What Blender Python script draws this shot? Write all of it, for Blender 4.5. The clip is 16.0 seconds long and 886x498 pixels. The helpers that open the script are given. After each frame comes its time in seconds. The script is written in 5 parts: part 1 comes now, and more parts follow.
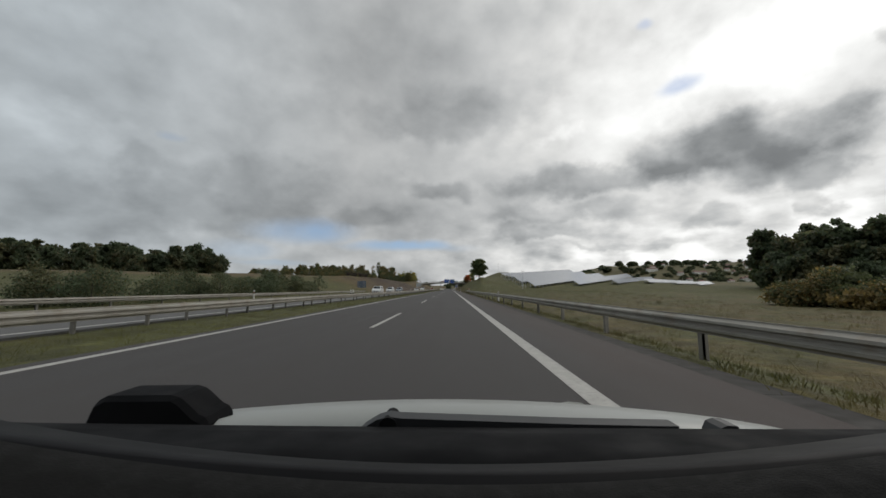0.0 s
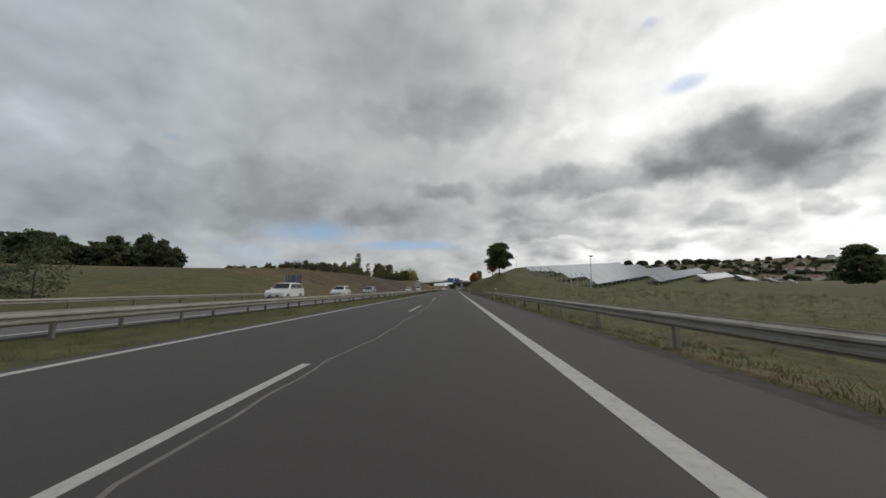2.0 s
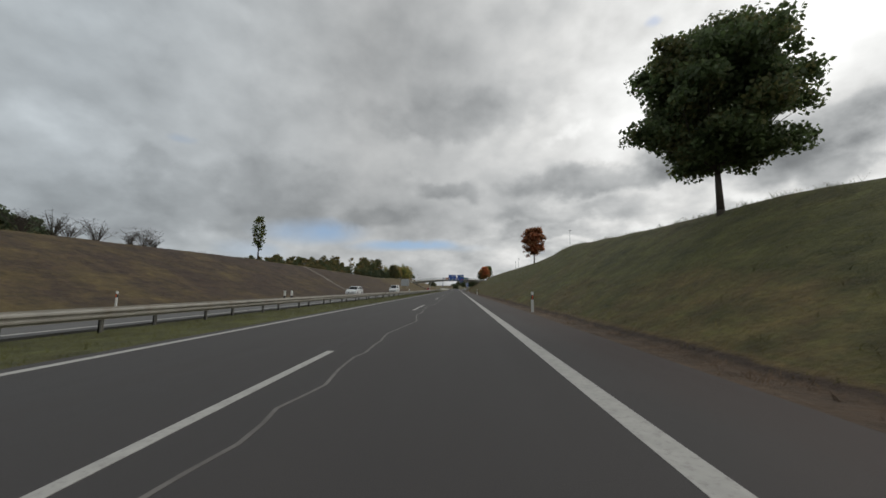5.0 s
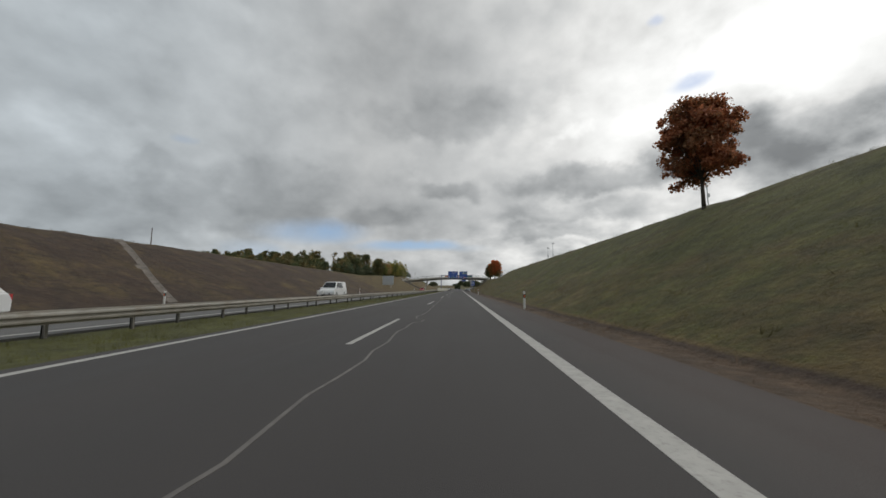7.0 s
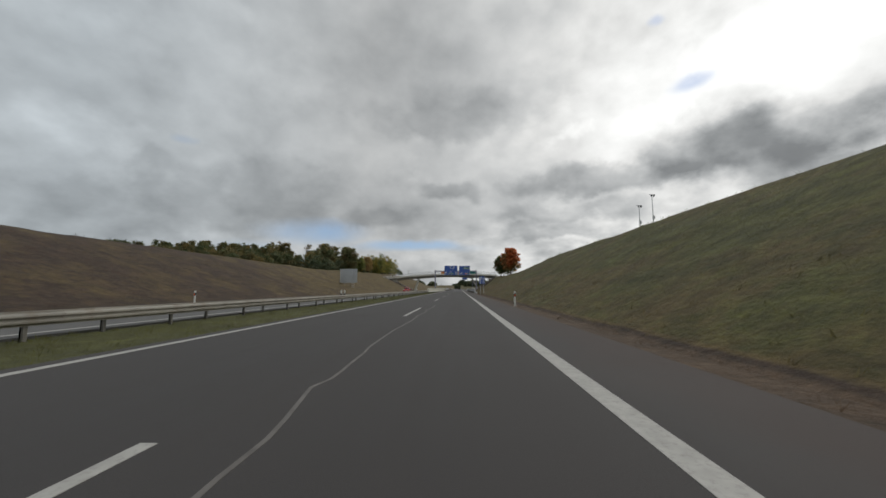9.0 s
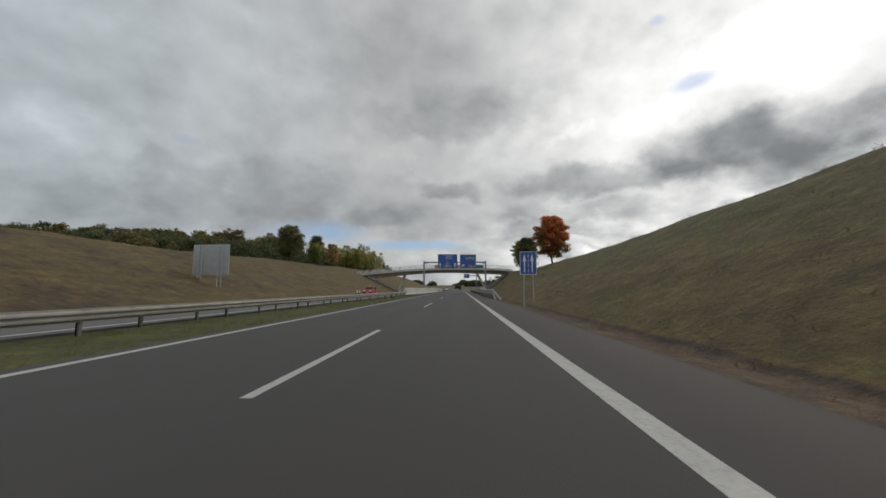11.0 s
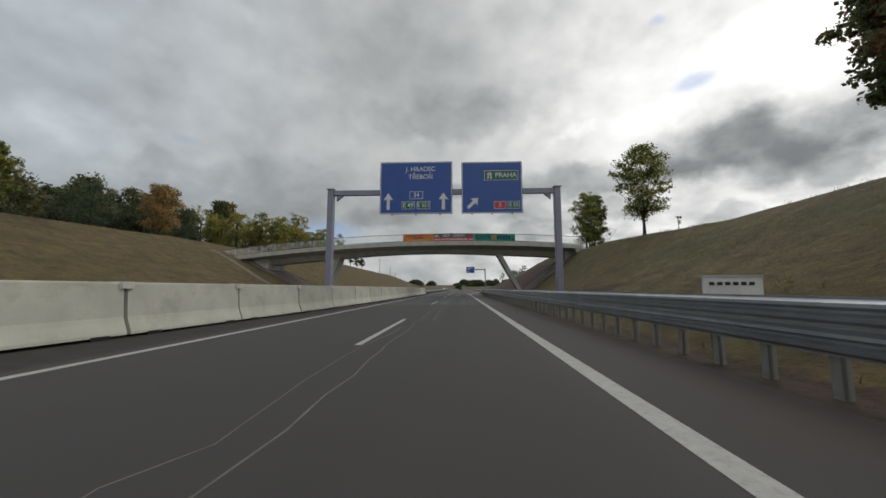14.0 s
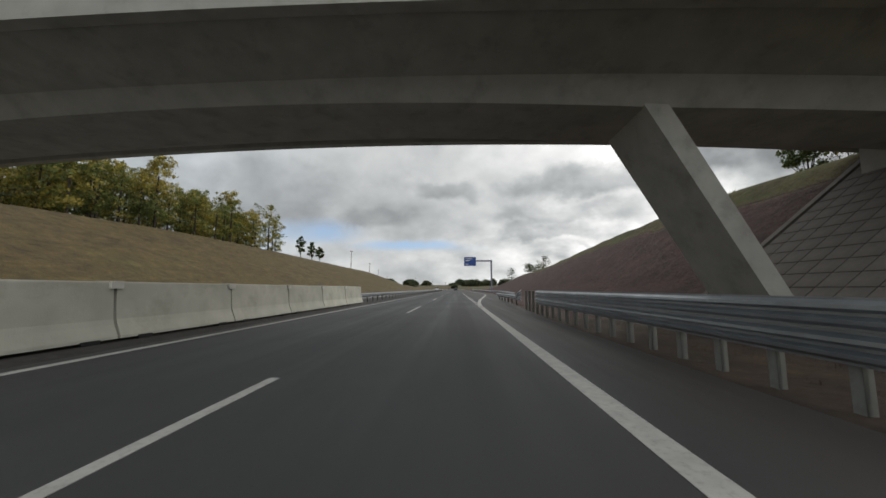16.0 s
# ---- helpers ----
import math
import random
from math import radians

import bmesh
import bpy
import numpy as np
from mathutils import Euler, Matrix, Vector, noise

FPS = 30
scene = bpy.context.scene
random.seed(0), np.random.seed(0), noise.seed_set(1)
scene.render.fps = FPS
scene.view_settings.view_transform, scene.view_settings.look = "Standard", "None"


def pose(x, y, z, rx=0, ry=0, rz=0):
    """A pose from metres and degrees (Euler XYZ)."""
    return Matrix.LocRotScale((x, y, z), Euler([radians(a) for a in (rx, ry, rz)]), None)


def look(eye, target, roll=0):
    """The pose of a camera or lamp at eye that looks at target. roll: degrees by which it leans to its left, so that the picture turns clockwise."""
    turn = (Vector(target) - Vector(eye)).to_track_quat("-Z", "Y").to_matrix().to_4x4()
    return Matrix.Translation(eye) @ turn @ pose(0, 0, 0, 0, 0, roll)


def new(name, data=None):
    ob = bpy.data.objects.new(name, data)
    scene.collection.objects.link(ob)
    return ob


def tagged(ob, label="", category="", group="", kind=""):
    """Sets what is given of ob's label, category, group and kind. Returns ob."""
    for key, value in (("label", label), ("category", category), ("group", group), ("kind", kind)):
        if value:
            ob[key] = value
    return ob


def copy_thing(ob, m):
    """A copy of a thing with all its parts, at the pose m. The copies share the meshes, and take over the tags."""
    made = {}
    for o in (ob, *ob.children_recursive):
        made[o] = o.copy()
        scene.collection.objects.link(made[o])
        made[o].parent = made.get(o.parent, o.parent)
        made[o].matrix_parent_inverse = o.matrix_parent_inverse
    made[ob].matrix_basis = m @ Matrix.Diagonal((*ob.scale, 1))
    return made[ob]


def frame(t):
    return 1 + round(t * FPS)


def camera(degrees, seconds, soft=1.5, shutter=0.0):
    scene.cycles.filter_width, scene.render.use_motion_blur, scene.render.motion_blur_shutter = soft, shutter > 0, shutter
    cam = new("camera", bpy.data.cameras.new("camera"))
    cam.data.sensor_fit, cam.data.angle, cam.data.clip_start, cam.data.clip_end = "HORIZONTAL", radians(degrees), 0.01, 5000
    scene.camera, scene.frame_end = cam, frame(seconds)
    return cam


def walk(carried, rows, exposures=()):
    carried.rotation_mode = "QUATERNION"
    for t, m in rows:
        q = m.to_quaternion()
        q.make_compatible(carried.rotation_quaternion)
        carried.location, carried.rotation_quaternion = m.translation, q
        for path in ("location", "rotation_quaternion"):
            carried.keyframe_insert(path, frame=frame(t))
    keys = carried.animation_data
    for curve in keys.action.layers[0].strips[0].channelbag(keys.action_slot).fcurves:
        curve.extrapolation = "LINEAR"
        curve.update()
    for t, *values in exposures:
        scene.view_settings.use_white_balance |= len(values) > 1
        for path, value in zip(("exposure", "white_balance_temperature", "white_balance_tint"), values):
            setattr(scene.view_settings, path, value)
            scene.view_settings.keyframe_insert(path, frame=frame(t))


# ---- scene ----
# The road runs straight along +y, x is to the right, z = 0 is the asphalt.
cam = camera(102.0, 16.0, soft=1.6)
FOCAL = 784 / math.tan(radians(51))
EYE = 1.10
# seconds, x, y along the road, vanishing point across
PATH = [
    (0.0, 0.04, 0.0, 797), (1.5, -0.04, 35.2, 803), (3.5, 0.07, 82.3, 806), (7.0, 0.01, 165.1, 813), (9.0, 0.02, 211.7, 813),
    (12.5, -0.08, 293.4, 815), (13.5, -0.11, 316.0, 815), (14.5, -0.23, 338.6, 815), (15.0, -0.11, 350.2, 813), (16.0, 0.05, 371.8, 808),
]
PITCH = math.degrees(math.atan(70 / FOCAL))
walk(cam, [(t, pose(x, y, EYE, 90 + PITCH, 0, math.degrees(math.atan((vx - 784) / FOCAL)))) for t, x, y, vx in PATH],
     [(0.0, -0.08), (4.2, -0.08), (6.5, 0.0), (14.0, 0.0), (15.0, 0.12), (15.5, 0.18), (16.0, 0.24)])

# ---- sky and light ----
SUN_AZ, SUN_EL = 48, 38      # degrees, clockwise from +y, and up
world = bpy.data.worlds.new("sky")
scene.world = world
world.use_nodes = True


class Nodes:
    """Short ways to add nodes to a tree."""

    def __init__(self, tree):
        self.tree = tree

    def add(self, kind, **inputs):
        n = self.tree.nodes.new(kind)
        for k, v in inputs.items():
            self.put(v, n.inputs[k.replace("_", " ")])
        return n

    def put(self, v, socket):
        if isinstance(v, bpy.types.NodeSocket):
            self.tree.links.new(v, socket)
        else:
            socket.default_value = v

    def math(self, op, a, b=0.0, c=0.0, clamp=False):
        n = self.tree.nodes.new("ShaderNodeMath")
        n.operation, n.use_clamp = op, clamp
        for i, v in enumerate((a, b, c)):
            self.put(v, n.inputs[i])
        return n.outputs[0]

    def noise(self, vec, scale, detail=5.0, rough=0.5, lac=2.0):
        n = self.add("ShaderNodeTexNoise", Scale=scale, Detail=detail, Roughness=rough, Lacunarity=lac)
        self.put(vec, n.inputs["Vector"])
        return n.outputs[0]

    def map(self, v, a, b, c, d, smooth=False):
        n = self.tree.nodes.new("ShaderNodeMapRange")
        n.interpolation_type = "SMOOTHSTEP" if smooth else "LINEAR"
        for i, x in enumerate((v, a, b, c, d)):
            self.put(x, n.inputs[i])
        return n.outputs[0]

    def mix(self, f, a, b, blend="MIX"):
        n = self.tree.nodes.new("ShaderNodeMixRGB")
        n.blend_type = blend
        for i, x in enumerate((f, a, b)):
            self.put(x, n.inputs[i])
        return n.outputs[0]

    def scale(self, v, f):
        n = self.tree.nodes.new("ShaderNodeVectorMath")
        n.operation = "SCALE"
        self.put(v, n.inputs[0])
        self.put(f, n.inputs[3])
        return n.outputs[0]


def grey(v, tint=(1, 1, 1)):
    return (v * tint[0], v * tint[1], v * tint[2], 1)


# heaps of grey cloud with a ragged outline: azimuth, elevation, half widths in degrees, how dark
HEAPS = [
    (39.4, 16.4, 11.5, 4.4, 0.58), (32.4, 18.4, 7.0, 4.4, 0.44), (43.8, 18.6, 6.0, 3.6, 0.44), (20.5, 15.9, 13.5, 2.4, 0.42), (46.9, 12.8, 3.3, 2.7, 0.40),
    (52.4, 21.1, 2.2, 4.9, 0.40), (-2.5, 26.3, 13.0, 4.1, 0.30), (8.8, 29.4, 8.3, 3.4, 0.16), (-2.0, 15.8, 5.7, 2.3, 0.30), (-12.8, 11.5, 5.3, 2.5, 0.25),
    (-26.6, 14.3, 9.8, 4.9, 0.26), (-37.3, 10.7, 7.2, 4.2, 0.26), (-48.0, 8.7, 8.3, 3.8, 0.26), (-42.9, 14.3, 3.1, 3.0, 0.18), (17.9, 11.8, 12.2, 1.7, 0.28),
    (35.5, 9.1, 4.1, 1.2, 0.30), (14.5, 9.2, 9.3, 1.2, 0.28), (46.4, 8.8, 1.9, 1.7, 0.36), (27.6, 6.8, 9.1, 0.9, 0.22),
]
# wide soft parts of the deck, lighter or darker
SOFT = [
    (-4.4, 35.8, 20.0, 7.0, -0.10), (-47.9, 23.5, 8.2, 5.1, -0.05), (21.8, 24.8, 6.4, 7.1, 0.13), (39.9, 28.0, 12.9, 4.7, 0.28), (47.7, 7.8, 3.2, 3.0, 0.30),
    (19.2, 23.5, 2.3, 1.1, 0.15), (30.9, 4.6, 17.0, 1.7, 0.10), (-20.8, 6.9, 12.8, 1.9, 0.02), (4.0, 12.0, 30.0, 6.0, -0.08), (51.5, 26.9, 2.9, 2.9, 0.20), (-49.5, 17.0, 5.0, 2.6, 0.10),
]
# openings with blue sky: the same, and how open
OPENINGS = [(-22.6, 8.6, 9.0, 2.2, 1.0), (-30.5, 5.6, 4.8, 1.7, 0.6), (-7.0, 6.6, 11.5, 1.0, 0.9), (-26.8, 3.7, 6.6, 0.6, 0.5), (34.2, 26.1, 3.5, 1.3, 1.0), (30.0, 34.0, 1.4, 0.7, 0.7), (-39.7, 19.2, 1.7, 0.7, 0.35)]


def build_sky(w):
    w.node_tree.nodes.clear()
    n = Nodes(w.node_tree)
    out, bg = n.add("ShaderNodeOutputWorld"), n.add("ShaderNodeBackground")
    sky = n.add("ShaderNodeTexSky")
    sky.sky_type, sky.sun_disc = "NISHITA", False
    sky.sun_elevation, sky.sun_rotation = radians(SUN_EL), radians(SUN_AZ)
    blue = n.scale(sky.outputs[0], 0.09)
    tc = n.add("ShaderNodeTexCoord")
    way = tc.outputs["Generated"]
    sep = n.add("ShaderNodeSeparateXYZ")
    n.put(way, sep.inputs[0])
    x, y, z = sep.outputs
    az = n.math("ARCTAN2", x, y)
    el = n.math("ARCSINE", z)

    def shifted(dx, dy, dz, kz=1.0):
        """The way to the sky, moved, and squeezed upwards so that clouds lie flat."""
        c = n.add("ShaderNodeCombineXYZ")
        n.put(n.math("ADD", x, dx), c.inputs[0])
        n.put(n.math("ADD", y, dy), c.inputs[1])
        n.put(n.math("MULTIPLY_ADD", z, kz, dz), c.inputs[2])
        return c.outputs[0]

    # billows: round heads, each with smaller ones on it; the second is the same seen a little higher, for light from above
    def billows(dz):
        big = n.noise(shifted(3.1, 0, dz, 1.25), 4.4, 6, 0.47)
        return n.math("MULTIPLY", n.math("ABSOLUTE", n.math("SUBTRACT", big, 0.5)), 2.0), big

    heads, big = billows(0.0)
    upper, big_up = billows(0.045)
    fluff = n.noise(shifted(0, 0, 0, 1.2), 6.5, 8, 0.52)
    fluff2 = n.noise(shifted(5, 2, 7, 1.2), 6.5, 8, 0.52)
    fine = n.noise(shifted(1, 8, 2, 1.4), 13.0, 6, 0.50)
    wob_a = n.math("MULTIPLY", n.math("SUBTRACT", fluff, 0.5), radians(17))
    wob_e = n.math("MULTIPLY", n.math("SUBTRACT", fluff2, 0.5), radians(11))
    az2, el2 = n.math("ADD", az, wob_a), n.math("ADD", el, wob_e)

    def reach(a, e, wa, we, u, v):
        da = n.math("DIVIDE", n.math("SUBTRACT", u, radians(a)), radians(wa))
        de = n.math("DIVIDE", n.math("SUBTRACT", v, radians(e)), radians(we))
        return n.math("SQRT", n.math("ADD", n.math("MULTIPLY", da, da), n.math("MULTIPLY", de, de))), de

    light = n.map(az, radians(-14), radians(38), 0.50, 0.90, True)
    for a, e, wa, we, k in SOFT:
        r, _ = reach(a, e, wa, we, az2, el2)
        light = n.math("ADD", light, n.map(r, 0.3, 1.5, k, 0.0, True))
    # the deck's own relief, lit from above
    relief = n.map(big, 0.3, 0.7, 1.09, 0.91)
    relief = n.math("ADD", relief, n.math("MULTIPLY", n.math("SUBTRACT", big, big_up), 1.0))
    relief = n.math("ADD", relief, n.map(heads, 0.0, 0.35, -0.05, 0.05))
    relief = n.math("ADD", relief, n.map(fine, 0.3, 0.7, 0.06, -0.06))
    light = n.math("MULTIPLY", light, n.math("MAXIMUM", relief, 0.5))
    # heaps: dark under, paler towards their tops
    open_ = 1.0
    for a, e, wa, we, k in HEAPS:
        r, de = reach(a, e, wa, we, az2, el2)
        edge = n.map(r, 0.50, 1.24, k, 0.0, True)
        edge = n.math("MULTIPLY", edge, n.map(fine, 0.3, 0.7, 0.86, 1.14))
        edge = n.math("MULTIPLY", edge, n.map(de, -0.4, 1.0, 1.0, 0.62))
        open_ = n.math("MULTIPLY", open_, n.math("SUBTRACT", 1.0, edge))
    light = n.math("MULTIPLY", light, n.math("MAXIMUM", open_, 0.30))
    # rows of small clouds, crowded low over the horizon
    rc = n.add("ShaderNodeCombineXYZ")
    n.put(n.math("MULTIPLY", az, 8.0), rc.inputs[0])
    n.put(n.math("MULTIPLY", el, 17.0), rc.inputs[1])
    rows_ = n.noise(rc.outputs[0], 1.0, 7, 0.50)
    k = n.map(el, radians(4), radians(17), 1.0, 0.08, True)
    k = n.math("MULTIPLY", k, n.map(az, radians(-20), radians(20), 0.35, 1.0, True))
    light = n.math("MULTIPLY", light, n.math("ADD", 1.0, n.math("MULTIPLY", n.map(rows_, 0.3, 0.7, 0.45, -0.45), k)))
    light = n.math("MAXIMUM", light, 0.15)
    tint = n.mix(n.map(light, 0.2, 0.75, 0, 1), (0.95, 1.0, 1.03, 1), (0.995, 1.0, 0.985, 1))
    tint = n.mix(n.map(az, radians(-50), radians(-15), 0.8, 0.0), tint, (0.90, 1.0, 1.07, 1))
    cloud = n.scale(tint, light)
    gap = 0.0
    for a, e, wa, we, k in OPENINGS:
        r, _ = reach(a, e, wa, we, n.math("ADD", az, n.math("MULTIPLY", wob_a, 0.35)), n.math("ADD", el, n.math("MULTIPLY", wob_e, 0.22)))
        gap = n.math("MAXIMUM", gap, n.map(r, 0.2, 1.2, k, 0.0, True))
    gap = n.math("MULTIPLY", gap, n.map(fluff2, 0.38, 0.62, 1.0, 0.5))
    blue = n.mix(0.5, blue, (0.27, 0.45, 0.76, 1))
    col = n.mix(gap, cloud, blue)
    # under the horizon only dull ground light
    col = n.mix(n.map(z, -0.06, -0.01, 1.0, 0.0), col, (0.10, 0.10, 0.08, 1))
    n.put(col, bg.inputs[0])
    n.put(1.0, bg.inputs[1])
    w.node_tree.links.new(bg.outputs[0], out.inputs[0])


build_sky(world)
sun = new("sun", bpy.data.lights.new("sun", "SUN"))
sun.data.energy, sun.data.angle, sun.data.color = 0.5, radians(25), (1.0, 0.95, 0.88)
sun.matrix_world = look((math.sin(radians(SUN_AZ)) * 50, math.cos(radians(SUN_AZ)) * 50, 50 * math.tan(radians(SUN_EL))), (0, 0, 0))


# ---- materials ----
def base(name, rough=0.7, metal=0.0):
    m = bpy.data.materials.new(name)
    m.use_nodes = True
    b = m.node_tree.nodes["Principled BSDF"]
    b.inputs["Roughness"].default_value, b.inputs["Metallic"].default_value = rough, metal
    return m, Nodes(m.node_tree), b


def bump(n, b, height, strength, dist):
    k = n.add("ShaderNodeBump", Strength=strength, Distance=dist)
    n.put(height, k.inputs["Height"])
    n.put(k.outputs[0], b.inputs["Normal"])


def simple(name, col, rough=0.7, metal=0.0, vary=0.15, scale=3.0, rough_bump=0.0, bscale=40.0, island=0.0, each=0.0, stain=None, stain_amt=0.0, stain_scale=1.0):
    m, n, b = base(name, rough, metal)
    pos = n.add("ShaderNodeTexCoord").outputs["Object"]
    fac = n.map(n.noise(pos, scale, 6), 0.3, 0.7, 1 - vary, 1 + vary)
    if island:
        fac = n.math("MULTIPLY", fac, n.map(n.add("ShaderNodeNewGeometry").outputs["Random Per Island"], 0, 1, 1 - island, 1 + island))
    if each:
        fac = n.math("MULTIPLY", fac, n.map(n.add("ShaderNodeObjectInfo").outputs["Random"], 0, 1, 1 - each, 1 + each))
    c = n.scale(col[:3], fac)
    if stain:
        s = n.map(n.noise(pos, stain_scale, 7, 0.65), 0.48, 0.7, 0.0, stain_amt, True)
        c = n.mix(s, c, (*stain, 1))
    n.put(c, b.inputs["Base Color"])
    n.put(n.map(n.noise(pos, scale * 2.3, 4), 0.3, 0.7, rough * 0.85, min(rough * 1.15, 1.0)), b.inputs["Roughness"])
    if rough_bump:
        bump(n, b, n.noise(pos, bscale, 4), rough_bump, 0.02)
    return m


def asphalt(name, col, streak, wet=0.0):
    """Asphalt with wheel tracks along the lanes, patches and grain."""
    m, n, b = base(name, 0.8)
    pos = n.add("ShaderNodeTexCoord").outputs["Object"]
    sep = n.add("ShaderNodeSeparateXYZ")
    n.put(pos, sep.inputs[0])
    st = n.add("ShaderNodeCombineXYZ")
    n.put(n.math("MULTIPLY", sep.outputs[0], 1.1), st.inputs[0])
    n.put(n.math("MULTIPLY", sep.outputs[1], 0.02), st.inputs[1])
    track = n.map(n.noise(st.outputs[0], 1.0, 4, 0.6), 0.3, 0.7, 1 - streak, 1 + streak)
    patch = n.map(n.noise(pos, 0.25, 5, 0.6), 0.3, 0.7, 0.9, 1.1)
    grain = n.map(n.noise(pos, 90, 2, 0.7), 0.25, 0.75, 0.7, 1.3)
    f = n.math("MULTIPLY", n.math("MULTIPLY", track, patch), grain)
    warm = n.map(n.math("ADD", sep.outputs[0], n.math("MULTIPLY", n.math("SUBTRACT", n.noise(pos, 0.8, 4), 0.5), 1.6)), 1.4, 3.0, 0.0, 1.0, True)
    tone = n.mix(warm, (*col, 1), (col[0] * 1.14, col[1] * 0.97, col[2] * 0.9, 1))
    n.put(n.scale(tone, f), b.inputs["Base Color"])
    n.put(n.map(n.math("MULTIPLY", track, patch), 0.8, 1.2, 0.72 - wet, 0.92 - wet), b.inputs["Roughness"])
    bump(n, b, n.noise(pos, 120, 3), 0.35, 0.01)
    return m


def ground_material(name="grass", gain=1.0, relief=True):
    """Grass: 'cover' runs from green (0) over dry straw (0.5) to bare soil (1), brown litter (1.5) and red soil (2.4)."""
    m, n, b = base(name, 0.95)
    pos = n.add("ShaderNodeTexCoord").outputs["Object"]
    at = n.add("ShaderNodeAttribute")
    at.attribute_name = "cover"
    c = at.outputs["Fac"]
    c = n.math("ADD", c, n.math("MULTIPLY", n.math("SUBTRACT", n.noise(pos, 0.22, 6, 0.6), 0.5), 1.0))
    c = n.math("ADD", c, n.math("MULTIPLY", n.math("SUBTRACT", n.noise(pos, 2.2, 5, 0.65), 0.5), 0.55))
    green, straw, soil = (0.062, 0.063, 0.015, 1), (0.090, 0.064, 0.023, 1), (0.042, 0.026, 0.016, 1)
    col = n.mix(n.map(c, 0.1, 0.55, 0, 1, True), green, straw)
    col = n.mix(n.map(c, 0.6, 0.95, 0, 1, True), col, soil)
    col = n.mix(n.map(c, 1.1, 1.4, 0, 1, True), col, (0.078, 0.051, 0.031, 1))
    col = n.mix(n.map(c, 1.75, 2.1, 0, 1, True), col, (0.060, 0.032, 0.026, 1))
    f = n.map(n.noise(pos, 9, 5, 0.7), 0.3, 0.7, 0.74 * gain, 1.26 * gain)
    f = n.math("MULTIPLY", f, n.map(n.noise(pos, 0.9, 5, 0.6), 0.3, 0.7, 0.66, 1.34))
    f = n.math("MULTIPLY", f, n.map(n.noise(pos, 3.1, 4, 0.7), 0.3, 0.7, 0.74, 1.26))
    long = n.add("ShaderNodeMapping")
    long.inputs["Scale"].default_value = (1.1, 0.20, 1.6)
    n.put(pos, long.inputs["Vector"])
    f = n.math("MULTIPLY", f, n.map(n.noise(long.outputs[0], 1.0, 6, 0.65), 0.3, 0.7, 0.78, 1.22))
    n.put(n.scale(col, f), b.inputs["Base Color"])
    if not relief:
        tr, mx = n.add("ShaderNodeBsdfTranslucent"), n.add("ShaderNodeMixShader")
        n.put(n.scale(col, f), tr.inputs[0])
        n.put(0.12, mx.inputs[0])
        n.put(b.outputs[0], mx.inputs[1])
        n.put(tr.outputs[0], mx.inputs[2])
        n.put(mx.outputs[0], m.node_tree.nodes["Material Output"].inputs[0])
    if relief:
        bump(n, b, n.math("ADD", n.noise(pos, 6, 6, 0.7), n.math("MULTIPLY", n.noise(pos, 1.3, 3, 0.6), 1.6)), 0.7, 0.10)
    return m


def leaves(name, a, c, amount=0.5, patch=0.5, rough=0.6, low=0.0):
    """Two leaf colours in patches, each leaf a little different; some light passes through."""
    m, n, b = base(name, rough)
    pos = n.add("ShaderNodeTexCoord").outputs["Object"]
    rnd = n.add("ShaderNodeNewGeometry").outputs["Random Per Island"]
    k = n.math("ADD", n.noise(pos, patch, 3), n.math("MULTIPLY", n.math("SUBTRACT", rnd, 0.5), 0.25))
    if low:
        sep = n.add("ShaderNodeSeparateXYZ")
        n.put(pos, sep.inputs[0])
        k = n.math("ADD", k, n.math("MULTIPLY", n.math("SUBTRACT", 4.0, sep.outputs[2]), low))
    col = n.mix(n.map(k, 0.62 - amount * 0.35, 0.78 - amount * 0.35, 0, 1, True), (*a, 1), (*c, 1))
    f = n.map(n.math("FRACT", n.math("MULTIPLY", rnd, 17.3)), 0, 1, 1.2, 2.7)
    col = n.scale(col, f)
    n.put(col, b.inputs["Base Color"])
    tr = n.add("ShaderNodeBsdfTranslucent")
    n.put(n.scale(col, 1.25), tr.inputs[0])
    mx = n.add("ShaderNodeMixShader")
    n.put(0.5, mx.inputs[0])
    n.put(b.outputs[0], mx.inputs[1])
    n.put(tr.outputs[0], mx.inputs[2])
    n.put(mx.outputs[0], m.node_tree.nodes["Material Output"].inputs[0])
    return m


M_ASPHALT = asphalt("asphalt_old", (0.042, 0.0378, 0.0365), 0.16)
M_ASPHALT_NEW = asphalt("asphalt_new", (0.028, 0.0278, 0.0275), 0.22, 0.15)
M_PAINT = simple("road_paint", (0.37, 0.36, 0.335), 0.65, vary=0.12, scale=5, stain=(0.16, 0.15, 0.14), stain_amt=0.4, stain_scale=16)
M_SEAL = simple("crack_filler", (0.125, 0.115, 0.105), 0.7, vary=0.3, scale=3)
M_GRASS = ground_material(gain=1.02)
M_BLADE = ground_material("grass_blade", 1.25, False)
M_STEEL_OLD = simple("weathered_rail_steel", (0.30, 0.285, 0.25), 0.6, 0.25, vary=0.15, scale=1.2, each=0.1, stain=(0.17, 0.13, 0.09), stain_amt=0.5, stain_scale=1.5)
M_STEEL_NEW = simple("galvanised_steel", (0.36, 0.38, 0.405), 0.36, 0.75, vary=0.12, scale=2.5, each=0.08, stain=(0.25, 0.26, 0.27), stain_amt=0.4, stain_scale=3)
M_POST_NEW = simple("dull_galvanised_post", (0.23, 0.23, 0.21), 0.65, 0.1, vary=0.15, scale=3, stain=(0.16, 0.14, 0.11), stain_amt=0.5, stain_scale=4)
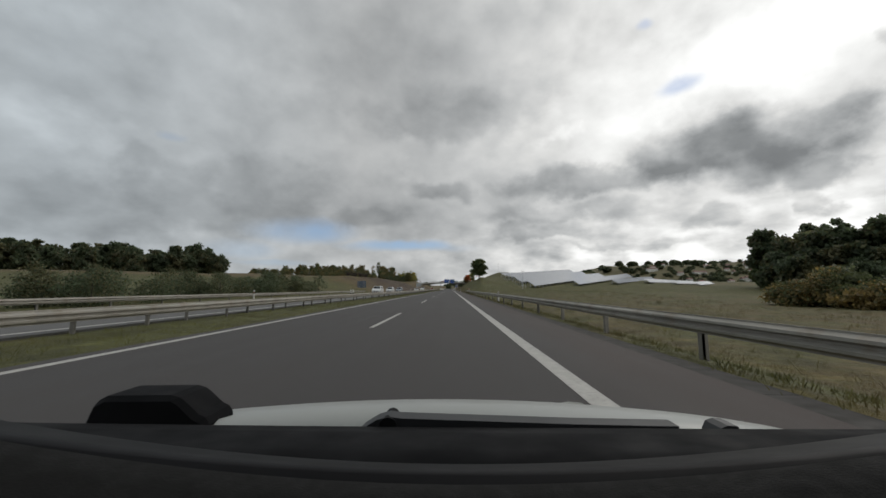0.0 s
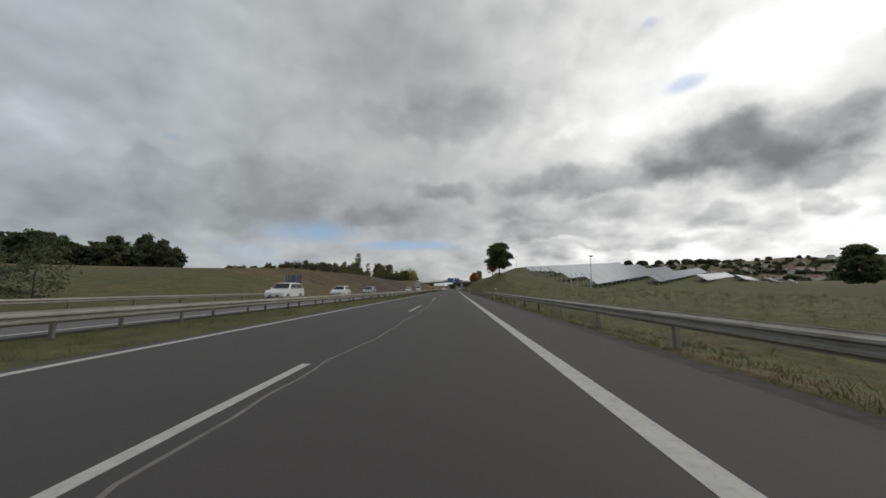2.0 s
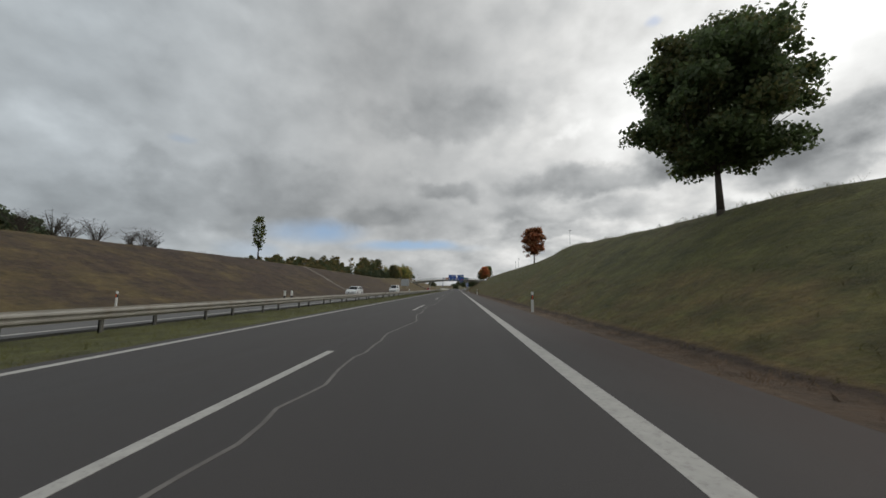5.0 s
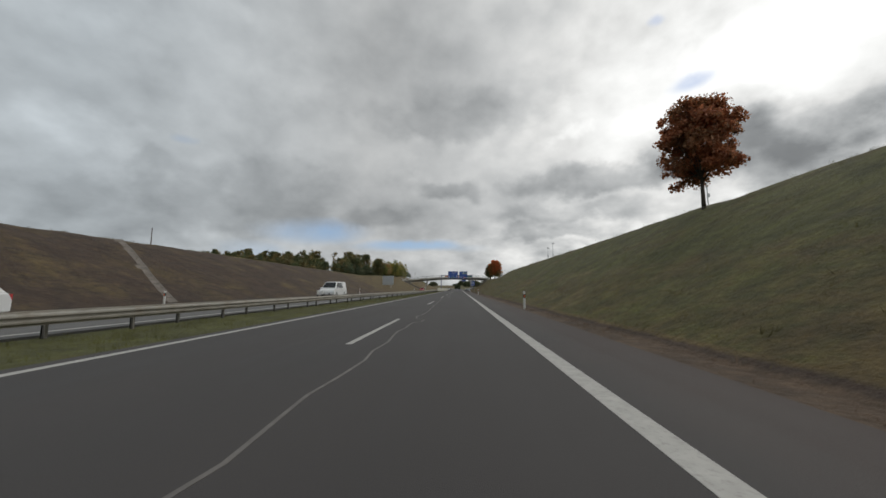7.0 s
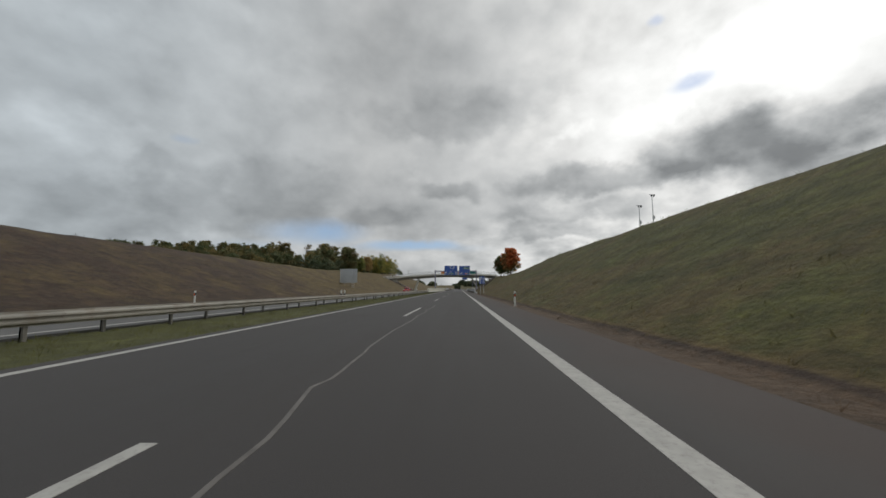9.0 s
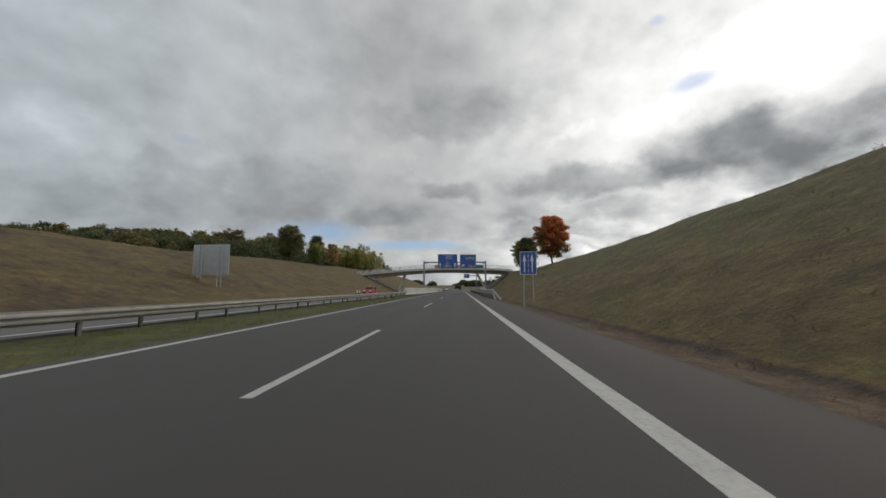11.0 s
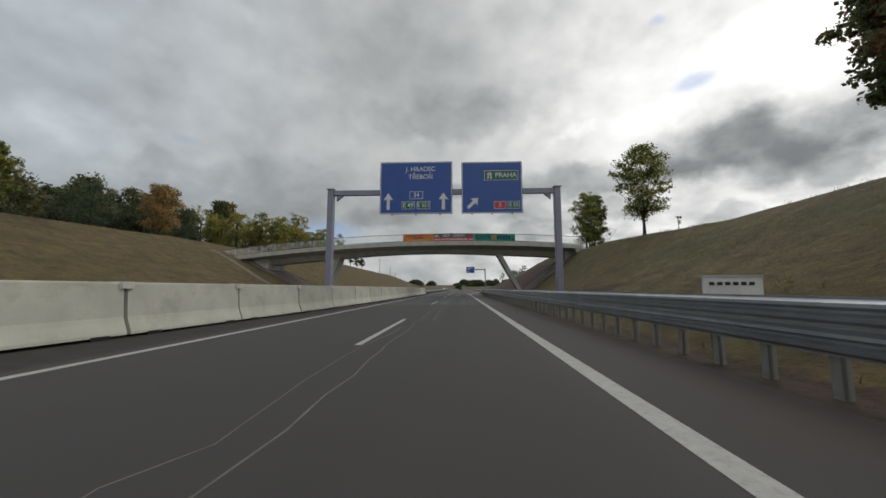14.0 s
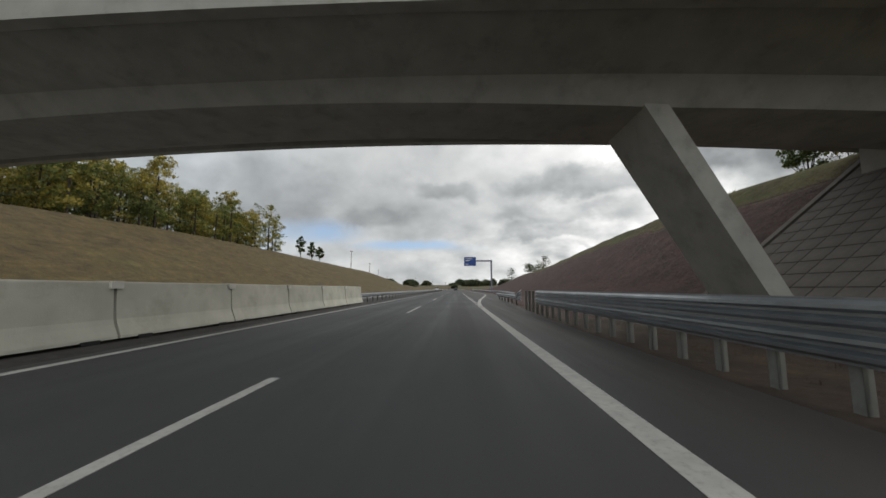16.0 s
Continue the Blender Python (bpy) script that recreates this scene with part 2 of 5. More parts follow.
M_POST = simple("post_steel", (0.20, 0.19, 0.17), 0.6, 0.4, vary=0.2, scale=3)
M_CONC = simple("concrete", (0.42, 0.41, 0.37), 0.85, vary=0.12, scale=1.2, rough_bump=0.25, stain=(0.24, 0.23, 0.20), stain_amt=0.5, stain_scale=1.1)
M_CONC_BARRIER = simple("barrier_concrete", (0.47, 0.465, 0.40), 0.85, vary=0.10, scale=1.5, rough_bump=0.25, each=0.10, stain=(0.34, 0.33, 0.27), stain_amt=0.7, stain_scale=1.1)
M_CONC_CAP = simple("pale_cap_concrete", (0.55, 0.54, 0.49), 0.8, vary=0.08)
M_PAVING = simple("slope_paving", (0.155, 0.135, 0.118), 0.9, vary=0.2, scale=2, rough_bump=0.3)
M_GANTRY = simple("grey_violet_steel_paint", (0.23, 0.23, 0.29), 0.5, 0.1, vary=0.08, scale=2)
M_BLUE = simple("sign_blue", (0.022, 0.075, 0.30), 0.4, vary=0.06, scale=1.5)
M_WHITE = simple("sign_white", (0.62, 0.63, 0.63), 0.4, vary=0.05)
M_SIGNGREEN = simple("sign_green", (0.012, 0.11, 0.065), 0.4, vary=0.06)
M_SIGNRED = simple("sign_red", (0.42, 0.03, 0.03), 0.4, vary=0.06)
M_SIGNBACK = simple("aluminium_sign_back", (0.42, 0.44, 0.45), 0.45, 0.5, vary=0.1)
M_ORANGE = simple("banner_orange", (0.50, 0.18, 0.05), 0.7, vary=0.15)
M_BANRED = simple("banner_red", (0.38, 0.045, 0.05), 0.7, vary=0.15)
M_BANDARK = simple("banner_dark", (0.15, 0.035, 0.035), 0.7, vary=0.3)
M_TEAL = simple("banner_teal", (0.015, 0.20, 0.14), 0.7, vary=0.1)
M_NAVY = simple("banner_navy", (0.01, 0.02, 0.08), 0.7)
M_RAILING = simple("railing_paint", (0.09, 0.10, 0.11), 0.5, 0.3)
M_BALUSTER = simple("baluster_zinc", (0.60, 0.61, 0.62), 0.5, 0.0)
M_BLACK = simple("black_plastic", (0.015, 0.016, 0.018), 0.5, vary=0.2)
M_REFLECT = simple("reflector_orange", (0.65, 0.12, 0.02), 0.3)
M_PLASTIC = simple("white_plastic", (0.60, 0.60, 0.58), 0.5, vary=0.12)
M_SOLAR = simple("solar_glass", (0.22, 0.24, 0.27), 0.12, 0.0, vary=0.08)
M_CARWHITE = simple("car_white", (0.66, 0.67, 0.67), 0.25, vary=0.02)
M_CARSILVER = simple("car_silver", (0.33, 0.36, 0.39), 0.25, 0.4, vary=0.03)
M_CARRED = simple("car_red", (0.38, 0.02, 0.025), 0.25, vary=0.03)
M_CARDARK = simple("car_dark", (0.03, 0.03, 0.035), 0.25, vary=0.03)
M_GLASS = simple("car_glass", (0.012, 0.014, 0.016), 0.10, vary=0.05)
M_GLASS.node_tree.nodes["Principled BSDF"].inputs["Specular IOR Level"].default_value = 0.3
M_TYRE = simple("tyre", (0.02, 0.02, 0.02), 0.85)
M_RIM = simple("rim", (0.35, 0.35, 0.36), 0.4, 0.8)
M_LAMP = simple("headlight_glass", (0.7, 0.72, 0.75), 0.15)
M_WOOD = simple("timber_pole", (0.10, 0.075, 0.055), 0.85, vary=0.2)
M_BARK = simple("bark", (0.055, 0.045, 0.035), 0.95, vary=0.3, scale=6, rough_bump=0.5, bscale=25)
L_GREEN = leaves("leaf_green", (0.060, 0.080, 0.026), (0.090, 0.085, 0.028), 0.4)
L_DARK = leaves("leaf_dark", (0.050, 0.070, 0.028), (0.08, 0.078, 0.03), 0.3)
L_RED = leaves("leaf_red", (0.30, 0.10, 0.037), (0.105, 0.09, 0.034), 0.5, 0.35, low=0.055)
L_RUST = leaves("leaf_rust", (0.20, 0.075, 0.034), (0.13, 0.065, 0.03), 0.5)
L_REDGREEN = leaves("leaf_red_green", (0.058, 0.068, 0.028), (0.17, 0.062, 0.030), 0.2, 0.4)
L_OAK = leaves("leaf_oak", (0.062, 0.068, 0.028), (0.12, 0.085, 0.034), 0.35, 0.4)
L_YELLOW = leaves("leaf_yellow", (0.085, 0.105, 0.03), (0.15, 0.135, 0.035), 0.5, 0.5)
L_AMBER = leaves("leaf_amber", (0.22, 0.14, 0.06), (0.15, 0.115, 0.045), 0.5)
L_WOOD = leaves("wood_leaf", (0.042, 0.056, 0.029), (0.070, 0.066, 0.032), 0.35, 0.12)
L_WOODYELLOW = leaves("wood_leaf_yellow", (0.080, 0.096, 0.030), (0.185, 0.150, 0.032), 0.5, 0.2)
L_WOODFALL = leaves("wood_leaf_autumn", (0.052, 0.062, 0.027), (0.12, 0.088, 0.032), 0.42, 0.14)


# ---- mesh helpers ----
def mesh_ob(name, verts, faces, mat, parent=None, label="", smooth=False):
    me = bpy.data.meshes.new(name)
    me.from_pydata([tuple(v) for v in verts], [], [tuple(f) for f in faces])
    me.update()
    ob = new(name, me)
    me.materials.append(mat)
    if smooth:
        me.polygons.foreach_set("use_smooth", [True] * len(me.polygons))
    if parent:
        ob.parent = parent
    if label:
        ob["label"] = label
    return ob


def quads_ob(name, v, mat, parent=None, label="", corners=4, facing=None, normal=None):
    """Loose faces from an array of corners, shape (faces, corners, 3). facing: the side that each face turns outwards; normal: its shading."""
    v = np.asarray(v, dtype=np.float32)
    if facing is not None:
        flat = np.cross(v[:, 1] - v[:, 0], v[:, 2] - v[:, 0])
        turn = np.einsum("ij,ij->i", flat, np.broadcast_to(facing, flat.shape)) < 0
        v[turn] = v[turn][:, ::-1]
    n = len(v)
    me = bpy.data.meshes.new(name)
    me.vertices.add(n * corners)
    me.vertices.foreach_set("co", np.asarray(v, dtype=np.float32).ravel())
    me.loops.add(n * corners)
    me.loops.foreach_set("vertex_index", np.arange(n * corners, dtype=np.int32))
    me.polygons.add(n)
    me.polygons.foreach_set("loop_start", np.arange(0, n * corners, corners, dtype=np.int32))
    me.update(calc_edges=True)
    if normal is not None:
        nn = np.repeat(np.broadcast_to(normal, (n, 3)), corners, axis=0)
        nn = nn / np.linalg.norm(nn, axis=1)[:, None]
        own = me.attributes.new("custom_normal", "FLOAT_VECTOR", "POINT")
        own.data.foreach_set("vector", np.asarray(nn, dtype=np.float32).ravel())
    ob = new(name, me)
    me.materials.append(mat)
    if parent:
        ob.parent = parent
    if label:
        ob["label"] = label
    return ob


class Geo:
    """Collects boxes, sweeps and tubes into one mesh."""

    def __init__(self):
        self.v, self.f = [], []

    def box(self, x0, x1, y0, y1, z0, z1, m=None, cut=0.0):
        """A box; cut bevels its upright edges."""
        n = len(self.v)
        if cut:
            pts = [(x0 + cut, y0), (x1 - cut, y0), (x1, y0 + cut), (x1, y1 - cut), (x1 - cut, y1), (x0 + cut, y1), (x0, y1 - cut), (x0, y0 + cut)]
        else:
            pts = [(x0, y0), (x1, y0), (x1, y1), (x0, y1)]
        k = len(pts)
        for z in (z0, z1):
            for x, y in pts:
                p = Vector((x, y, z))
                self.v.append(m @ p if m else p)
        self.f.append([n + i for i in range(k)][::-1])
        self.f.append([n + k + i for i in range(k)])
        for i in range(k):
            j = (i + 1) % k
            self.f.append([n + i, n + j, n + k + j, n + k + i])
        return self

    def prism(self, pts, a, b, axis="y"):
        """A polygon drawn out from a to b along an axis; pts are in the other two axes, in order."""
        n, k = len(self.v), len(pts)
        for s in (a, b):
            for u, v in pts:
                self.v.append(Vector({"x": (s, u, v), "y": (u, s, v), "z": (u, v, s)}[axis]))
        self.f.append([n + i for i in range(k)])
        self.f.append([n + k + i for i in range(k)][::-1])
        for i in range(k):
            j = (i + 1) % k
            self.f.append([n + j, n + i, n + k + i, n + k + j])
        return self

    def sweep(self, profile, path, closed=True, caps=True):
        """profile: (right, up) points; it stays upright and square to the path in plan."""
        n, k = len(self.v), len(profile)
        for i, p in enumerate(path):
            a, b = Vector(path[max(i - 1, 0)]), Vector(path[min(i + 1, len(path) - 1)])
            d = b - a
            d.z = 0
            d.normalize()
            r = Vector((d.y, -d.x, 0))
            for u, v in profile:
                self.v.append(Vector(p) + r * u + Vector((0, 0, v)))
        for i in range(len(path) - 1):
            for j in range(k if closed else k - 1):
                a, b = n + i * k + j, n + i * k + (j + 1) % k
                self.f.append([a, b, b + k, a + k])
        if closed and caps:
            self.f.append([n + j for j in range(k)][::-1])
            self.f.append([n + (len(path) - 1) * k + j for j in range(k)])
        return self

    def tube(self, a, b, ra, rb=None, sides=8):
        rb = ra if rb is None else rb
        a, b = Vector(a), Vector(b)
        q = (b - a).to_track_quat("Z", "Y").to_matrix()
        n = len(self.v)
        for p, r in ((a, ra), (b, rb)):
            for i in range(sides):
                w = 2 * math.pi * i / sides
                self.v.append(p + q @ Vector((r * math.cos(w), r * math.sin(w), 0)))
        for i in range(sides):
            j = (i + 1) % sides
            self.f.append([n + i, n + j, n + sides + j, n + sides + i])
        self.f.append([n + i for i in range(sides)][::-1])
        self.f.append([n + sides + i for i in range(sides)])
        return self

    def ob(self, name, mat, parent=None, label="", smooth=False):
        return mesh_ob(name, self.v, self.f, mat, parent, label, smooth)


def share(name, ob, loc, parent, rot=0.0):
    """Another piece on the mesh of ob."""
    o = new(name, ob.data)
    o.parent = parent
    o.location, o.rotation_euler = loc, (0, 0, rot)
    return o


def empty(name, loc=(0, 0, 0), rot=0.0):
    e = new(name)
    e.location, e.rotation_euler = loc, (0, 0, rot)
    return e


def text(name, words, size, mat, parent, loc, stretch=1.0, align="CENTER"):
    """Flat lettering that stands upright and faces -y."""
    cu = bpy.data.curves.new(name, "FONT")
    cu.body, cu.size, cu.align_x, cu.align_y, cu.extrude, cu.offset = words, size, align, "CENTER", 0.004, 0.006 * size
    tmp = bpy.data.objects.new(name, cu)
    scene.collection.objects.link(tmp)
    bpy.context.view_layer.update()
    me = bpy.data.meshes.new_from_object(tmp.evaluated_get(bpy.context.evaluated_depsgraph_get()))
    bpy.data.objects.remove(tmp)
    me.materials.clear()
    me.materials.append(mat)
    ob = new(name, me)
    ob.parent = parent
    ob.location, ob.rotation_euler, ob.scale = loc, (radians(90), 0, 0), (stretch, 1, 1)
    return ob


# ---- ground and road ----
X_RIGHT, X_DASH, X_LEFT = 1.5, -2.2, -5.8     # edge lines and lane line
ROAD_R, ROAD_L = 3.3, -6.2
OPP_R, OPP_L = -9.9, -20.0
TOE_R, TOE_L = 4.1, -21.0


def station(y, stations):
    for (a, va), (b, vb) in zip(stations, stations[1:]):
        if y <= b:
            s = min(max((y - a) / (b - a), 0), 1)
            s = s * s * (3 - 2 * s)
            return va + (vb - va) * s
    return stations[-1][1]


# height of the bank's shoulder and its distance from the road's middle, along the road
RIGHT_H = [(-200, -1.0), (50, -0.8), (88, 0.3), (112, 2.2), (133, 4.4), (165, 6.1), (260, 6.2), (300, 5.2), (345, 5.4), (375, 6.6), (400, 7.2), (480, 6.0), (560, 1.5), (700, 0)]
RIGHT_X = [(-200, 7.0), (88, 8.0), (133, 11.0), (187, 15.0), (300, 14.5), (360, 16.5), (383, 17.0), (480, 22.0), (700, 22)]
FIELD_R = [(-200, -1.2), (40, -0.9), (85, 0.4), (110, 1.4), (135, 3.6), (165, 6.0), (205, 10.3), (260, 9.6), (310, 6.6), (375, 8.0), (430, 9.0), (520, 5.0), (700, 0)]
RIGHT_TOE = [(-200, 4.1), (335, 4.1), (376, 8.7), (392, 8.9), (450, 9.6), (700, 9.6)]
LEFT_H = [(-200, -0.6), (20, -0.3), (55, 0.5), (75, 1.4), (92, 3.0), (112, 4.8), (130, 5.7), (185, 6.4), (300, 6.2), (345, 7.4), (385, 8.4), (430, 9.6), (520, 9.0), (640, 4.0), (820, 0)]
LEFT_X = [(-200, -28), (60, -30), (120, -36), (300, -37.5), (430, -41), (820, -41)]


def hills(x, y):
    """Low hills all round; a high ridge to the right."""
    r = math.hypot(x, y - 300)
    k = min(max(0.0, r - 900), 800) * 0.062
    s = min(max((x - 420) / 480, 0), 1)
    return k * (0.35 + 1.95 * s * s * (3 - 2 * s)) * (1 + 0.22 * noise.noise(Vector((x * 0.004, y * 0.004, 3))))


def lumps(x, y, k):
    return k * (noise.noise(Vector((x * 0.9, y * 0.9, 0))) * 0.5 + noise.noise(Vector((x * 0.25, y * 0.25, 5))))


def ground_z(x, y):
    if x >= TOE_R:
        h, cx, fz, toe = station(y, RIGHT_H), station(y, RIGHT_X), station(y, FIELD_R), station(y, RIGHT_TOE)
        s = max((x - toe) / (cx - toe), 0)
        if s < 1:
            if h > 1:
                s = 0.06 * s + 0.94 * s ** 1.06
            z = h * s + lumps(x, y, 0.10 * min(s * 3, 1))
        else:
            q = min((x - cx) / 14, 1)
            z = h + (fz - h) * q * q * (3 - 2 * q) + lumps(x, y, 0.12)
            z -= station(x, [(28, 0), (73, 2.4), (130, 4.2), (400, 5.0)]) * station(y, [(80, 0), (105, 0.8), (150, 1), (205, 1.7), (300, 1.3), (430, 0)])
            # the slope that carries the solar field rises along its rows
            u, v = (x - 27.3) * 0.682 + (y - 117.5) * 0.731, (x - 27.3) * 0.731 - (y - 117.5) * 0.682
            zp = 1.45 + 0.075 * min(max(u, -10), 75) - (0.20 * min(v, 24) if v > 0 else 0.14 * max(v, -16))
            k = station(u, [(-14, 0), (-2, 1), (90, 1), (160, 0)]) * station(x, [(19, 0), (25, 1)]) * station(v, [(-40, 0), (-14, 1), (30, 1), (90, 0)])
            z += (zp - z) * k
        return z - 0.06 + hills(x, y)
    if x <= TOE_L:
        h, cx = station(y, LEFT_H), station(y, LEFT_X)
        s = (x - TOE_L) / (cx - TOE_L)
        if s < 1:
            z = h * (s * 0.8 + 0.2 * s * s * (3 - 2 * s)) + lumps(x, y, 0.10 * min(s * 3, 1))
        else:
            q = min((cx - x) / 130, 1)
            z = h + station(y, [(-200, 2.0), (200, 2.5), (300, 7.5), (550, 0)]) * q * q * (3 - 2 * q) + lumps(x, y, 0.15)
        return z - 0.06 + hills(x, y)
    return -0.06 + (0.05 * noise.noise(Vector((x * 1.1, y * 0.7, 8))) if -9.7 < x < -6.4 else 0)


def cover(x, y):
    """0 green, 0.5 dry straw, 1 bare soil."""
    if x >= TOE_R - 0.6:
        cx, toe = station(y, RIGHT_X), station(y, RIGHT_TOE)
        s = (x - toe) / (cx - toe)
        if x > 300 or y > 800:
            return 0.3
        if x < 4.4 and 296 < y < 400:
            return 1.0
        if x < 4.2 and 110 < y < 296:
            return 1.5
        if x < 8.5 and 345 < y < 386:
            return 0.9
        if y > 385:
            return 2.5 if s < 0.80 else 0.3
        if x > 7.5 and y < 90:
            return station(y, [(-100, 0.26), (40, 0.34), (62, 0.28), (88, 0.18)])
        c = station(y, [(-100, 0.2), (60, 0.22), (200, 0.26), (300, 0.40), (390, 0.42)])
        if 378 < y < 386 and s < 1:
            return 1.5
        return c + (0.06 if s < 0.4 else -0.06)
    if x <= TOE_L:
        return station(y, [(-100, 0.12), (92, 0.22), (120, 0.74), (190, 0.92), (250, 0.88), (300, 0.64), (420, 0.58)]) - (0.18 if x < station(y, LEFT_X) else 0)
    return 0.08


def with_cover(ob):
    me = ob.data
    at = me.attributes.new("cover", "FLOAT", "POINT")
    at.data.foreach_set("value", [cover(v.co.x, v.co.y) for v in me.vertices])
    return ob


def build_ground():
    xs = [-3500, -2200, -1400, -1000, -800, -550, -400, -300, -240, -200, -170, -145, -120, -100, -85, -72, -62, -55, -50] + [-46 + 0.9 * i for i in range(28)]
    xs += [TOE_L, -20.6, -19.5, -15, -10.1, -9.7, -9.2, -8.6, -8, -7.4, -6.8, -6.4, -6.1, 0, 3.2, 3.5, 3.9, TOE_R]
    xs += [4.5 + 0.45 * i for i in range(32)] + [19 + i * 1.2 for i in range(14)] + [37, 40, 44, 48, 54, 60, 68, 78, 90, 105, 125, 150, 180, 230, 300, 400, 500, 620, 750, 870, 1000, 1130, 1260, 1400, 1700, 2200, 3500]
    ys = [-900, -500, -250, -140, -90] + [-60 + 1.5 * i for i in range(350)] + [467 + 5 * i for i in range(30)] + [630, 660, 700, 760, 850, 950, 1060, 1180, 1300, 1450, 1600, 1800, 2000, 2800, 4000]
    v = [(x, y, ground_z(x, y)) for y in ys for x in xs]
    k = len(xs)
    f = [(j * k + i, j * k + i + 1, (j + 1) * k + i + 1, (j + 1) * k + i) for j in range(len(ys) - 1) for i in range(k - 1)]
    return tagged(with_cover(mesh_ob("ground", v, f, M_GRASS, smooth=True)), "autumn grass verges, dry banks and fields beside the motorway", "ground", kind="structure")


build_ground()
NEW_Y = 352.0       # newer, darker surface from here on


def wide(y):
    """Right-hand edge of the asphalt; an exit lane opens past the bridge."""
    return ROAD_R + station(y, [(-100, 0), (380, 0), (440, 4.0), (900, 4.0)])


def slab(name, left, right, ys, mat, label):
    g = Geo()
    n = len(ys)
    for y in ys:
        r = right(y)
        g.v += [Vector((left, y, 0)), Vector((r, y, 0)), Vector((r, y, -0.3)), Vector((left, y, -0.3))]
    for i in range(n - 1):
        for j in range(4):
            a, b = 4 * i + j, 4 * i + (j + 1) % 4
            g.f.append([a, b, b + 4, a + 4])
    g.f += [[3, 2, 1, 0], [4 * n - 4, 4 * n - 3, 4 * n - 2, 4 * n - 1]]
    return tagged(g.ob(name, mat), label, "road", kind="structure")


slab("road", ROAD_L, wide, [-60, NEW_Y], M_ASPHALT, "worn brownish grey asphalt carriageway of two lanes")
slab("road", ROAD_L, wide, [NEW_Y, 380] + [385 + 5 * i for i in range(12)] + [900, 1600], M_ASPHALT_NEW, "newer dark grey asphalt carriageway under the bridge")
slab("road", OPP_L, lambda y: OPP_R, [-60, 1600], asphalt("asphalt_pale", (0.095, 0.093, 0.089), 0.14), "pale grey asphalt carriageway for the oncoming traffic")


def line(x0, y0, x1, y1, w, z=0.004):
    g = Geo().sweep([(-w / 2, -0.02), (w / 2, -0.02), (w / 2, z), (-w / 2, z)], [(x0, y0, 0), (x1, y1, 0)])
    return tagged(g.ob("edge_line", M_PAINT), "solid white painted edge line on the asphalt", "road marking", kind="structure")


line(X_RIGHT, -60, X_RIGHT, 391, 0.25)
line(X_LEFT, -60, X_LEFT, 1500, 0.17)
line(-10.6, -60, -10.6, 1500, 0.2)
line(-18.2, -60, -18.2, 1500, 0.2)
# the edge line swings out along the exit lane, short dashes go straight on
g = Geo().sweep([(-0.13, -0.02), (0.13, -0.02), (0.13, 0.004), (-0.13, 0.004)],
                [(X_RIGHT + 3.9 * station(y, [(391, 0), (445, 1)]), y, 0) for y in [391 + 4.5 * i for i in range(13)] + [520, 800]])
tagged(g.ob("edge_line", M_PAINT), "white edge line that swings out along the exit lane", "road marking", kind="structure")
short = Geo().box(-0.15, 0.15, 0, 1.5, -0.02, 0.004).ob("exit_dash", M_PAINT)
tagged(short, "short thick white dash beside the exit lane", "road marking", "short dashes of the exit lane", "structure")
short.location = (X_RIGHT, 393, 0)
for i in range(1, 22):
    copy_thing(short, pose(X_RIGHT, 393 + 3 * i, 0))
dash = Geo().box(-0.065, 0.065, -6, 0, -0.02, 0.004).ob("lane_dash", M_PAINT)
tagged(dash, "white painted lane dash on the asphalt", "road marking", "dashes of the lane line", "structure")
dash.location = (X_DASH, 16.3, 0)
for i in range(1, 40):
    copy_thing(dash, pose(X_DASH, 16.3 + 18 * i, 0))
for i in range(30):
    copy_thing(dash, pose(-14.4, 10 + 18 * i, 0))


def crack(y0, y1, x, seed, width=0.045):
    """A filled crack that wanders along the lane."""
    rnd = random.Random(seed)
    pts, cx, y = [], x, y0
    while y < y1:
        pts.append((cx, y, 0))
        y += rnd.uniform(0.35, 1.1)
        cx += rnd.uniform(-0.09, 0.09) + (x - cx) * 0.12
        if rnd.random() < 0.05:
            cx += rnd.choice((-0.22, 0.22))
    prof = [(-width / 2, -0.02), (width / 2, -0.02), (width / 2, 0.003), (-width / 2, 0.003)]
    return tagged(Geo().sweep(prof, pts).ob("crack_filler", M_SEAL), "light grey filled crack wandering along the asphalt", "road crack", kind="structure")


crack(44, 92, -1.62, 1)
crack(96, 160, -1.6, 2)
crack(158, 236, -1.62, 3)
crack(326, 349, -1.5, 4, 0.022)
crack(318, 338, -2.0, 5, 0.014)
crack(340, 350, -1.15, 6, 0.014)
kerb = Geo()
for y in range(-60, 112, 2):
    kerb.box(ROAD_R + 0.02, ROAD_R + 0.42, y + 0.004, y + 1.996, -0.2, -0.015, cut=0.006)
tagged(kerb.ob("gutter", simple("gutter_concrete", (0.026, 0.023, 0.020), 0.9, vary=0.25, scale=2)), "dirty concrete gutter stones along the asphalt edge", "gutter", kind="structure")


M_CHUTE = simple("pale_drain_stone", (0.15, 0.13, 0.11), 0.9, vary=0.3, scale=2, rough_bump=0.4)


